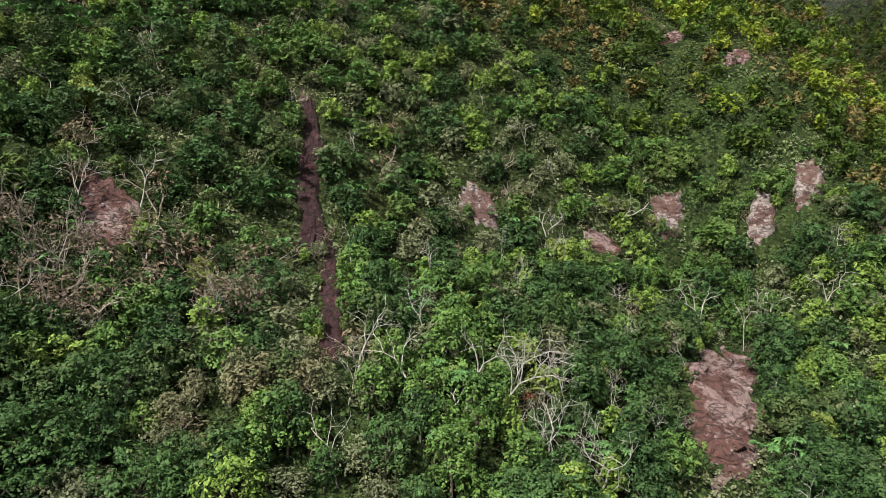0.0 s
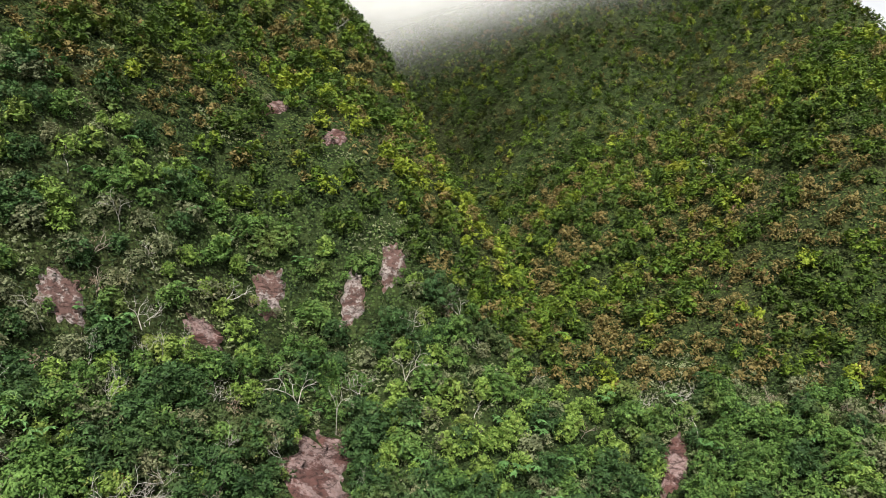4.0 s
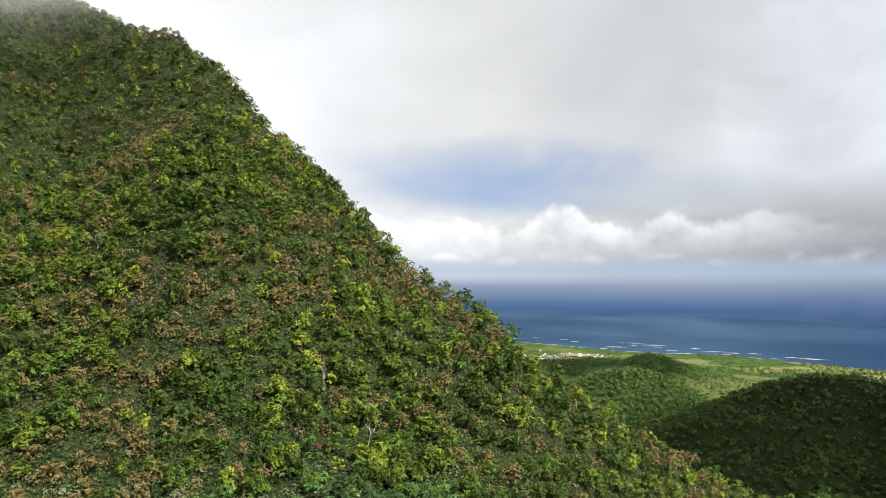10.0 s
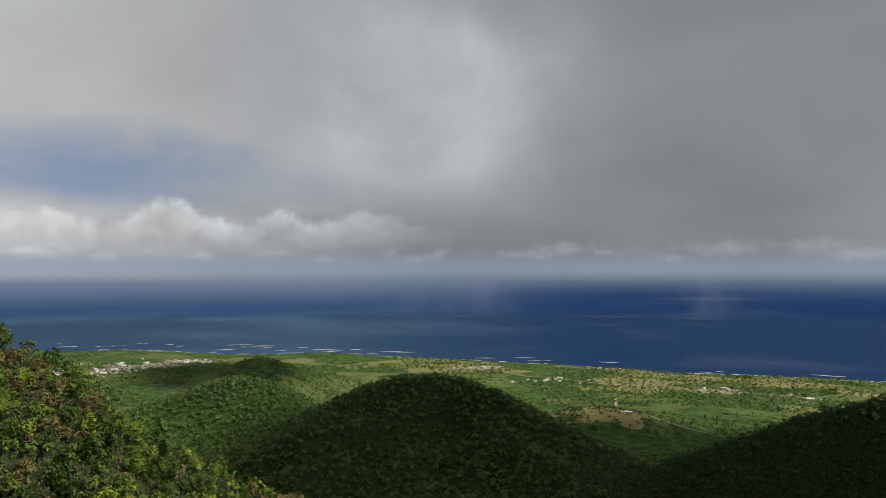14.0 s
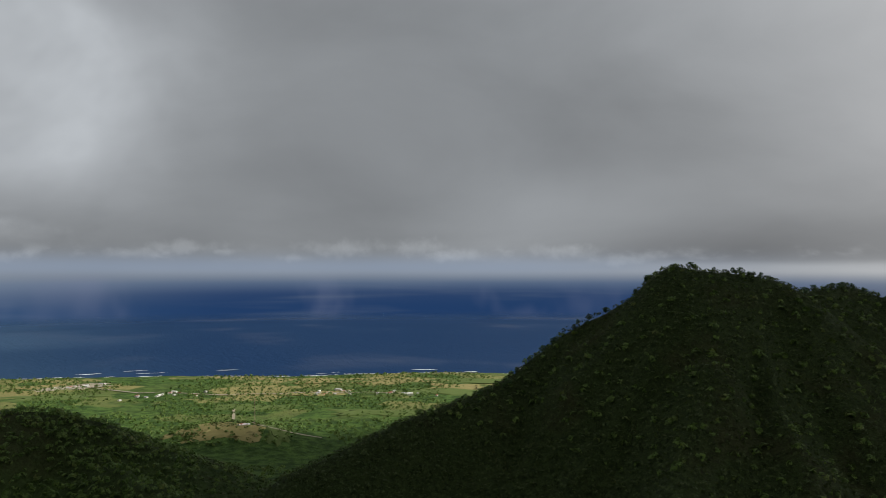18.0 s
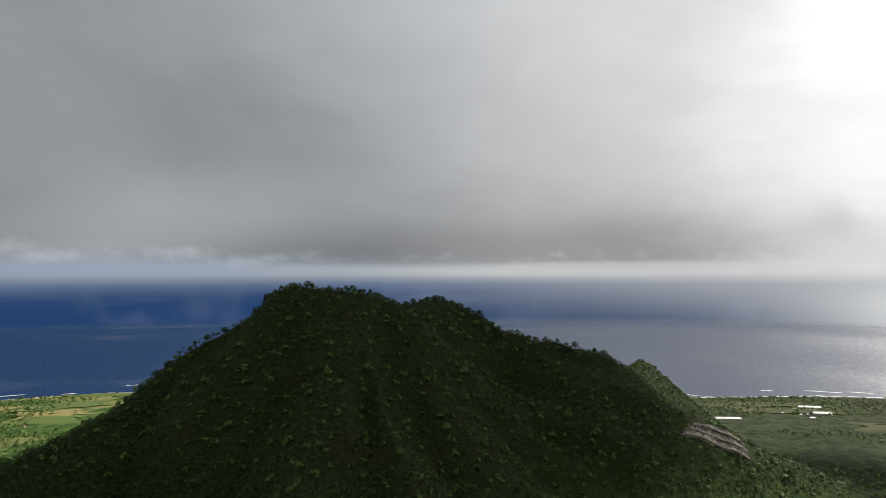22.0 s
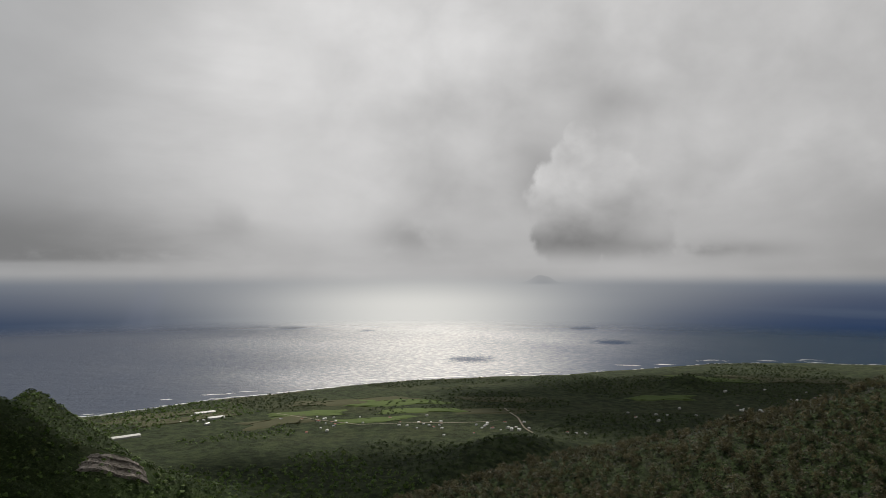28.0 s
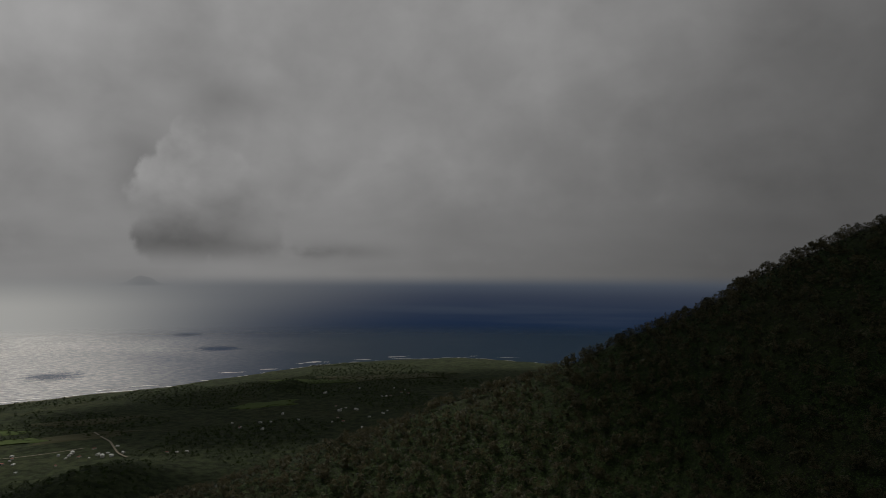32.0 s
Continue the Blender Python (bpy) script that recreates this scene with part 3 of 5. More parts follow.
# ---- meshes from plain arrays ----
class Build:
    def __init__(self):
        self.v, self.f, self.n = [], [], 0

    def add(self, verts, tris):
        self.v.append(np.asarray(verts, float))
        self.f.append(np.asarray(tris, int) + self.n)
        self.n += len(verts)

    def arrays(self):
        return np.concatenate(self.v), np.concatenate(self.f)

    def mesh(self, name, mat, smooth_shade=False):
        return tri_mesh(name, *self.arrays(), mat, smooth_shade)


def tri_mesh(name, v, f, mat, smooth_shade=False):
    me = bpy.data.meshes.new(name)
    me.vertices.add(len(v))
    me.vertices.foreach_set("co", np.ascontiguousarray(v, np.float32).ravel())
    me.loops.add(f.size)
    me.loops.foreach_set("vertex_index", np.ascontiguousarray(f, np.int32).ravel())
    me.polygons.add(len(f))
    me.polygons.foreach_set("loop_start", np.arange(0, f.size, 3, dtype=np.int32))
    me.polygons.foreach_set("use_smooth", np.full(len(f), smooth_shade))
    me.materials.append(mat)
    me.update(calc_edges=True)
    me.validate()
    return me


def frame_of(n):
    """Two directions across each of the directions n."""
    n = n / np.linalg.norm(n, axis=-1, keepdims=True)
    ref = np.where(np.abs(n[..., 2:3]) > 0.9, np.array([1.0, 0, 0]), np.array([0, 0, 1.0]))
    a = np.cross(ref, n)
    a /= np.linalg.norm(a, axis=-1, keepdims=True)
    return n, a, np.cross(n, a)


def leaf_sprays(rng, centres, normals, size, slim=0.55):
    """Folded leaf-shaped tufts: four corners and two triangles each."""
    k = len(centres)
    n, a, b = frame_of(normals)
    turn = rng.rand(k, 1) * 2 * np.pi
    u = a * np.cos(turn) + b * np.sin(turn)
    w = np.cross(n, u)
    s = (size * (0.65 + 0.7 * rng.rand(k)))[:, None]
    tip, tail = centres + u * s * 0.6 - n * s * 0.12, centres - u * s * 0.5
    left, right = centres + w * s * slim * 0.6 - n * s * 0.16, centres - w * s * slim * 0.6 - n * s * 0.16
    v = np.stack([tail, left, tip, right], 1).reshape(-1, 3)
    i = np.arange(k)[:, None] * 4
    f = np.concatenate([i + [0, 2, 1], i + [0, 3, 2]])
    return v, f


def star_leaves(rng, centres, normals, size, blades=7):
    """Large hand-shaped leaves."""
    n, a, b = frame_of(normals)
    vs, fs, at = [], [], 0
    for q in range(blades):
        ang = (q + 0.3 * rng.rand(len(centres))) * (2 * np.pi / blades)
        u = a * np.cos(ang)[:, None] + b * np.sin(ang)[:, None]
        w = np.cross(n, u)
        s = (size * (0.8 + 0.4 * rng.rand(len(centres))))[:, None]
        mid = centres + u * s * 0.55
        tri = np.stack([centres, mid + w * s * 0.17 - n * s * 0.05, centres + u * s - n * s * 0.28, mid - w * s * 0.17 - n * s * 0.05], 1).reshape(-1, 3)
        i = np.arange(len(centres))[:, None] * 4 + at
        vs.append(tri)
        fs.append(np.concatenate([i + [0, 2, 1], i + [0, 3, 2]]))
        at += len(tri)
    return np.concatenate(vs), np.concatenate(fs)


def tube(points, radii, sides=5):
    p = np.asarray(points, float)
    d = np.gradient(p, axis=0)
    n, a, b = frame_of(d)
    ang = np.arange(sides) * 2 * np.pi / sides
    ring = p[:, None] + (a[:, None] * np.cos(ang)[None, :, None] + b[:, None] * np.sin(ang)[None, :, None]) * np.asarray(radii)[:, None, None]
    f = []
    for i in range(len(p) - 1):
        for j in range(sides):
            k = (j + 1) % sides
            q = [i * sides + j, i * sides + k, (i + 1) * sides + k, (i + 1) * sides + j]
            f += [[q[0], q[1], q[2]], [q[0], q[2], q[3]]]
    return ring.reshape(-1, 3), np.array(f)


def ball_points(rng, k):
    p = rng.normal(size=(k, 3))
    return p / np.linalg.norm(p, axis=1, keepdims=True)


def crown_arrays(rng, radius, tall, lobes, per_lobe, leaf, stem, slim=0.55):
    """Leaf tufts on the outer shells of several lobes round the limbs' ends."""
    out, ends = Build(), []
    for q in range(lobes):
        h = (q + 0.5) / lobes
        ang = q * 2.4 + rng.rand()
        rr = radius * math.sqrt(max(0.05, 1 - (1.7 * h - 0.7) ** 2)) * (0.35 + 0.4 * rng.rand())
        c = np.array([math.cos(ang) * rr, math.sin(ang) * rr, stem + tall * (0.1 + 0.85 * h)])
        size = radius * (0.30 + 0.18 * rng.rand())
        d = ball_points(rng, per_lobe)
        d[:, 2] = np.where(d[:, 2] < -0.4, -d[:, 2], d[:, 2])
        shell = c + d * size * (0.66 + 0.46 * rng.rand(per_lobe, 1)) * np.array([1, 1, 0.75])
        nrm = d * 0.8 + rng.normal(size=d.shape) * 0.35 + np.array([0, 0, 0.4])
        out.add(*leaf_sprays(rng, shell, nrm, np.full(per_lobe, leaf), slim))
        ends.append(c)
    ends = ends[::-1]
    return out, ends


def trunk_arrays(rng, ends, stem, girth, limbs=5):
    out = Build()
    top = np.array([0.25 * rng.randn(), 0.25 * rng.randn(), stem])
    out.add(*tube([(0, 0, -1.2), (0.06, 0.03, stem * 0.5), top, top + (0, 0, 0.6)], [girth * 1.3, girth, girth * 0.8, girth * 0.5], 6))
    for e in ends[:limbs]:
        mid = top * 0.5 + e * 0.5 + np.array([0, 0, -0.25])
        out.add(*tube([top * 0.9, mid, e], [girth * 0.6, girth * 0.4, girth * 0.15], 4))
    return out


def dead_arrays(rng, tall, forks=4):
    """A leafless, forking tree."""
    out = Build()

    def fork(p, d, length, girth, depth):
        pts = [p]
        for i in range(2):
            d = d + rng.normal(size=3) * 0.28
            d = d / np.linalg.norm(d)
            pts.append(pts[-1] + d * length / 2)
        out.add(*tube(pts, np.linspace(girth, girth * 0.6, 3), 3))
        if depth:
            for q in range(2 + (rng.rand() < 0.6)):
                e = d + rng.normal(size=3) * 0.62
                e[2] += 0.12
                fork(pts[-1 - int(q == 2)], e / np.linalg.norm(e), length * (0.62 + 0.2 * rng.rand()), girth * 0.6, depth - 1)

    fork(np.array([0, 0, -0.6]), np.array([0.1 * rng.randn(), 0.1 * rng.randn(), 1.0]), tall * 0.45, 0.022 * tall, forks)
    return out


def part(name, me, parent, label=""):
    ob = new(name, me)
    ob.parent = parent
    if label:
        tagged(ob, label)
    return ob


# ---- the wooded slopes ----
def grad(x, y):
    return (height(x + 2, y) - height(x - 2, y)) / 4, (height(x, y + 2) - height(x, y - 2)) / 4


# bare places: x, y, half length up the slope, half width, turn
SCARS = [(41, 101, 19, 6.0), (45, 137, 3.5, 4.0), (60.5, 131.5, 3.2, 3.3), (70, 132.5, 3.2, 3.6), (8, 123, 3.6, 4.0), (-44, 98, 4.6, 5), (-19, 112, 13, 2.1), (-13, 94, 13, 2.0),
         (55, 164, 2.2, 3.6), (66, 154, 2.0, 3.4), (168.6, 64.7, 1.6, 1.6), (30, 126, 2.5, 3.5), (104, 88, 4, 4)]


def bare(x, y, grow=0.3):
    out = np.zeros(np.shape(x), bool)
    for sx, sy, a, b in SCARS:
        lean = sx / sy
        u, w = y - sy + 2.0 + 0.2 * a, x - sx - lean * (y - sy)
        out |= (u / (1.2 * a + 2.0 + grow)) ** 2 + (w / (b + grow)) ** 2 < 1
    return out


def on_scar(x, y):
    out = np.zeros(np.shape(x), bool)
    for sx, sy, a, b in SCARS:
        u, w = (y - sy + 1.0) / a, (x - sx - (sx / sy) * (y - sy)) / b
        out |= u * u + w * w < 0.66 + 0.5 * rough(np.asarray(x), np.asarray(y), 2.0, 1)
    return out


def scatter(rng, x0, x1, y0, y1, step, keep):
    gx, gy = np.meshgrid(np.arange(x0, x1, step), np.arange(y0, y1, step))
    gx, gy = gx.ravel(), gy.ravel()
    gx = gx + (rng.rand(len(gx)) - 0.5) * step * 0.95
    gy = gy + (rng.rand(len(gy)) - 0.5) * step * 0.95
    ok = keep(gx, gy)
    return gx[ok], gy[ok]


def front(x, y, clear=bare):
    """Ground of the two near hills that rises away from the middle of the valley."""
    r = np.hypot(x, y)
    az = np.degrees(np.arctan2(x, y))
    gx, gy = grad(x, y)
    return (r > 58) & (az > -42) & (az < 114) & ((gx * x + gy * y) / r > -0.12) & ~clear(x, y)


def behind(x, y):
    r = np.hypot(x, y)
    az = np.degrees(np.arctan2(x, y)) % 360
    gx, gy = grad(x, y)
    return (r > 170) & (az > 184) & (az < 292) & ((gx * x + gy * y) / r > -0.3) & (height(x, y) > 110)


SPECIES = {}
rng = np.random.RandomState(11)
for kind, radius, tall, lobes, per, leaf, stem, slim in (("dark", 3.0, 4.6, 17, 44, 0.66, 0.8, 0.6), ("mid", 2.7, 4.2, 16, 44, 0.62, 0.8, 0.62),
                                                         ("light", 2.4, 3.8, 15, 44, 0.58, 0.8, 0.62), ("olive", 2.6, 3.4, 15, 44, 0.56, 0.6, 0.45)):
    for variant in range(3):
        c, ends = crown_arrays(rng, radius * (0.85 + 0.15 * variant), tall, lobes, per, leaf, stem, slim)
        t = trunk_arrays(rng, ends, stem + 1.4, 0.13)
        SPECIES[kind, variant] = (c, t)
for variant in range(3):        # slender trees with whorls of big hand-shaped leaves
    c, ends, t = Build(), [], Build()
    for q in range(5):
        e = np.array([rng.randn() * 1.0, rng.randn() * 1.0, 3.6 + 1.6 * rng.rand()])
        ends.append(e)
        k = 7
        d = ball_points(rng, k)
        d[:, 2] = np.abs(d[:, 2]) * 0.5
        c.add(*star_leaves(rng, e + d * 0.62, d * 0.5 + np.array([0, 0, 0.8]), np.full(k, 0.62)))
    SPECIES["broad", variant] = (c, trunk_arrays(rng, ends, 2.4, 0.09))
for variant in range(3):        # dry, half-bare bush
    c, ends = crown_arrays(rng, 2.2, 2.4, 9, 16, 0.46, 0.5, 0.4)
    t = dead_arrays(rng, 5.0, 3)
    SPECIES["dry", variant] = (c, t)
for variant in range(3):
    SPECIES["bare", variant] = (None, dead_arrays(rng, 5.2 + variant))

LABELS = {
    "dark": ("dark green rounded broadleaf tree on the steep slope", "tree"), "mid": ("mid-green broadleaf tree in the hillside thicket", "tree"),
    "light": ("bright yellow-green young broadleaf tree on the slope", "tree"), "olive": ("dull olive small-leaved tree on the slope", "tree"),
    "broad": ("slender tree with large hand-shaped green leaves", "tree"), "dry": ("dry brown half-bare bush among green trees", "bush"),
    "bare": ("leafless pale grey dead tree on the slope", "dead tree")}
NAMES = {"dry": "dry_bush", "bare": "dead_tree", "broad": "big_leaved_tree"}
PROTO = {}
for (kind, variant), (c, t) in SPECIES.items():
    root = new(NAMES.get(kind, "broadleaf_tree"))
    tagged(root, LABELS[kind][0], LABELS[kind][1], "trees on the near slope")
    part("trunk" if kind != "bare" else "bough", t.mesh("trunk", {"bare": PALE, "dry": TWIG}.get(kind, BARK), True), root)
    if c is not None:
        part("crown", c.mesh("crown", LEAVES[kind]), root)
    PROTO[kind, variant] = root

KINDS = ["dark", "mid", "light", "olive", "broad", "dry", "bare"]


def pick(rng, x, y, weights):
    """Kinds come in drifts, with strays."""
    n = len(x)
    drift = np.stack([rough(x + 311 * i, y - 97 * i, 22, 2) for i in range(len(KINDS))]) * 3.2 + np.log(np.array(weights))[:, None]
    drift = drift + rng.gumbel(size=drift.shape) * 0.75
    return drift.argmax(0)


def spin(a, s):
    c, d = np.cos(a) * s, np.sin(a) * s
    return c, d


USED = set()


def plant(xs, ys, ks, rng, big, as_things):
    """Trees as things of their own, or joined kind by kind into thickets."""
    zs = height(xs, ys)
    joined = {}
    for x, y, z, k in zip(xs, ys, zs, ks):
        kind, variant = KINDS[k], rng.randint(3)
        s, a = big * (0.7 + 0.6 * rng.rand()), rng.rand() * 6.283
        if as_things:
            m = Matrix.Translation((x, y, z)) @ Matrix.Rotation(a, 4, "Z") @ Matrix.Rotation(0.12 * rng.randn(), 4, "X") @ Matrix.Diagonal((s, s, s * (0.9 + 0.25 * rng.rand()), 1))
            proto = PROTO[kind, variant]
            if (kind, variant) in USED:
                copy_thing(proto, m)
            else:
                USED.add((kind, variant))
                proto.matrix_basis = m
        else:
            joined.setdefault(kind, []).append((x, y, z, s, a, variant))
    return joined


def thicket(name, joined, label, thin=1.0, with_trunks=True, grow=1.0, leaf=None):
    rr = np.random.RandomState(3)
    for kind, rows in joined.items():
        for which in (0, 1):
            if which == 1 and not (with_trunks or kind == "bare" or (kind == "dry" and thin > 0.3)):
                continue
            out = Build()
            for x, y, z, s, a, variant in rows:
                src = SPECIES[kind, variant][which]
                if src is None:
                    continue
                v, f = src.cache if hasattr(src, "cache") else src.arrays()
                src.cache = (v, f)
                if thin < 1.0 and which == 0:
                    # keep whole tufts of four corners, each a little larger
                    k = len(v) // 4
                    sel = np.flatnonzero(rr.rand(k) < thin)
                    q = v.reshape(k, 4, 3)[sel]
                    mid = q.mean(1, keepdims=True)
                    v = ((q - mid) * grow + mid).reshape(-1, 3)
                    i = np.arange(len(sel))[:, None] * 4
                    f = np.concatenate([i + [0, 2, 1], i + [0, 3, 2]])
                c, d = spin(a, s)
                p = np.stack([v[:, 0] * c - v[:, 1] * d + x, v[:, 0] * d + v[:, 1] * c + y, v[:, 2] * s + z], 1)
                out.add(p, f)
            if out.n:
                mat = {"bare": PALE, "dry": TWIG}.get(kind, BARK) if which else (leaf or LEAVES)[kind]
                ob = new(name if which == 0 else name + "_stems", out.mesh(name, mat))
                tagged(ob, label if which == 0 else "tangle of grey-brown stems under the leaves", "thicket", "", "stuff")


W_NEAR = (0.22, 0.27, 0.15, 0.15, 0.15, 0.06, 0.04)
rng = np.random.RandomState(21)
xs, ys = scatter(rng, -110, 152, -62, 190, 3.3, lambda x, y: front(x, y) & (np.hypot(x, y) < 150))
ks = pick(rng, xs, ys, W_NEAR)
# the foot of the slope is in deep, dark woods on both sides of the scar
bearing = np.degrees(np.arctan2(xs, ys))
foot = (np.hypot(xs, ys) < 118) & ((bearing < -19) | (bearing > 15))
ks = np.where(foot & (rng.rand(len(xs)) < np.where(ks == 2, 0.85, 0.5)), 0, ks)
order = np.argsort(np.hypot(xs, ys))
first, rest = order[:300], order[300:]
plant(xs[first], ys[first], ks[first], rng, 1.05, True)
thicket("slope_thicket", plant(xs[rest], ys[rest], ks[rest], rng, 1.0, False), "dense mixed green thicket of trees on the steep slope", 0.34, False, 1.6)

W_SIDE = (0.22, 0.30, 0.13, 0.24, 0.12, 0.07, 0.006)
xs, ys = scatter(rng, -150, 460, -110, 480, 3.9, lambda x, y: front(x, y) & (np.hypot(x, y) >= 150) & (np.hypot(x, y) < 290))
ks = pick(rng, xs, ys, W_SIDE)
thicket("mountain_thicket", plant(xs, ys, ks, rng, 0.93, False), "dense green woods on the mountainside", 0.105, False, 2.5, SIDE_LEAVES)
xs, ys = scatter(rng, -150, 560, -110, 640, 6.0, lambda x, y: front(x, y) & (np.hypot(x, y) >= 290) & (np.hypot(x, y) < 680))
ks = pick(rng, xs, ys, W_SIDE)
thicket("upper_woods", plant(xs, ys, ks, rng, 0.80, False), "green woods high on the mountainside near the cloud", 0.035, False, 3.7, SIDE_LEAVES)
W_BACK = (0.3, 0.25, 0.10, 0.25, 0.06, 0.06, 0.0)
xs, ys = scatter(rng, -560, 60, -420, 160, 6.2, behind)
ks = pick(rng, xs, ys, np.array(W_BACK) + 1e-6)
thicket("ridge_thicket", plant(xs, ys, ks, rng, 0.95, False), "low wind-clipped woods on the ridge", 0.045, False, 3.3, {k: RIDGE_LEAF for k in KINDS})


def tufts(name, rng, xs, ys, size, count, leaf, mat, label, lift=0.5):
    """Crowns far off: a handful of leafy tufts each, in one object."""
    zs = height(xs, ys)
    k = len(xs)
    s = size * (0.6 + 0.8 * rng.rand(k))
    d = rng.normal(size=(k, count, 3))
    d /= np.linalg.norm(d, axis=2, keepdims=True)
    d[..., 2] = np.abs(d[..., 2]) * 1.1 - 0.2
    c = np.stack([xs, ys, zs + s * lift], 1)[:, None] + d * s[:, None, None] * np.array([1, 1, 0.85])
    n = d + rng.normal(size=d.shape) * 0.3 + np.array([0, 0, 0.45])
    v, f = leaf_sprays(rng, c.reshape(-1, 3), n.reshape(-1, 3), np.repeat(s * leaf, count), 0.8)
    ob = new(name, tri_mesh(name, v, f, mat))
    return tagged(ob, label, "woods", "", "stuff")


def carpet(name, rng, xs, ys, low, high, leaf, mat, label, slim=0.6):
    """Leaves of the undergrowth, one tuft at a time, all over the ground."""
    gx, gy = grad(xs, ys)
    up = np.stack([-gx, -gy, np.ones_like(gx)], 1)
    up /= np.linalg.norm(up, axis=1, keepdims=True)
    lump = np.clip(0.5 + 1.3 * rough(xs, ys, 2.7 * leaf / 0.6, 2), 0, 1)
    lift = (low + (high - low) * lump * (0.6 + 0.4 * rng.rand(len(xs))))[:, None]
    c = np.stack([xs, ys, height(xs, ys)], 1) + up * lift
    n = up * 0.7 + rng.normal(size=c.shape) * 0.5 + np.array([0, 0, 0.3])
    v, f = leaf_sprays(rng, c, n, np.full(len(xs), leaf), slim)
    return tagged(new(name, tri_mesh(name, v, f, mat)), label, "undergrowth", "", "stuff")


rng = np.random.RandomState(33)
xs, ys = scatter(rng, -110, 165, -70, 190, 0.72, lambda x, y: front(x, y, on_scar) & (np.hypot(x, y) < 165))
who = np.array([rough(xs + 40 * i, ys, 8, 2) for i in range(3)]).argmax(0)
for i, (leaf, label) in enumerate(((UNDER_LEAF, "low green bushes and ferns covering the slope"), (LEAVES["olive"], "dull olive scrub covering the slope"), (UNDER_LEAF, "undergrowth covering the slope, darkened for the shade between crowns"))):
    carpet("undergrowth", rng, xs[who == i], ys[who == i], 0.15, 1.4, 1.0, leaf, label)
xs, ys = scatter(rng, -150, 330, -110, 330, 1.15, lambda x, y: front(x, y) & (np.hypot(x, y) >= 160) & (np.hypot(x, y) < 300))
half = rough(xs, ys, 14, 2) > -0.25
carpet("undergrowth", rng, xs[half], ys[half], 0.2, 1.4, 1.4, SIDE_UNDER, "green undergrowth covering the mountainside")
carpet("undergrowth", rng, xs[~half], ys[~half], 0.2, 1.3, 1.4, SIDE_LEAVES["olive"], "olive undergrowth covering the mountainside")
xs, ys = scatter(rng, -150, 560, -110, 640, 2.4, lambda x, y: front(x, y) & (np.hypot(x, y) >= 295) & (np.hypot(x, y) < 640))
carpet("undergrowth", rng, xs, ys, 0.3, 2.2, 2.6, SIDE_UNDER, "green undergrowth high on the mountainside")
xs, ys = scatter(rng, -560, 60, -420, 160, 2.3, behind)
carpet("undergrowth", rng, xs, ys, 0.2, 1.4, 1.9, RIDGE_UNDER, "scrub covering the ridge, darkened for the shade between bushes")

# woods on the cone across the valley and in the valleys
def far_keep(x, y):
    r, az = np.hypot(x, y), np.degrees(np.arctan2(x, y)) % 360
    return (r > 300) & (r < 1180) & (az > 119) & (az < 200) & (height(x, y) > 48) & ~((np.abs(x + 120) < 44) & (y < -842) & (y > -886 + 0.25 * np.abs(x + 120)))


xs, ys = scatter(rng, -420, 1100, -1200, 0, 5.1, far_keep)
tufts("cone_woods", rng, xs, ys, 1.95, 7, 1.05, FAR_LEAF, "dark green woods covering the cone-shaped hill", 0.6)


def hill_keep(x, y):
    r, az = np.hypot(x, y), np.degrees(np.arctan2(x, y)) % 360
    return (r > 420) & (r < 1350) & (az > 78) & (az <= 119.5) & (height(x, y) > 36)


xs, ys = scatter(rng, 300, 1350, -800, 300, 7.5, hill_keep)
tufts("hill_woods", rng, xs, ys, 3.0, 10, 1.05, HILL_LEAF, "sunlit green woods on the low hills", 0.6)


def plain_keep(x, y):
    r, az = np.hypot(x, y), np.degrees(np.arctan2(x, y)) % 360
    return (r > 480) & (az > 78) & (az < 262) & (r < np.interp(az, COAST_AZ, COAST_R) - 60) & (rough(x, y, 190, 4) + 0.25 * smooth(height(x, y), 20, 60) > 0.03)


xs, ys = scatter(rng, -2200, 2300, -2000, 400, 13.5, plain_keep)
east = xs > -480
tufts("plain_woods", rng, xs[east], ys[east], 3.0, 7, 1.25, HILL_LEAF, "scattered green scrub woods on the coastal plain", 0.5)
tufts("plain_woods", rng, xs[~east], ys[~east], 2.8, 7, 1.25, FAR_LEAF, "scrub woods on the coastal plain, toned dark for cloud shade", 0.5)


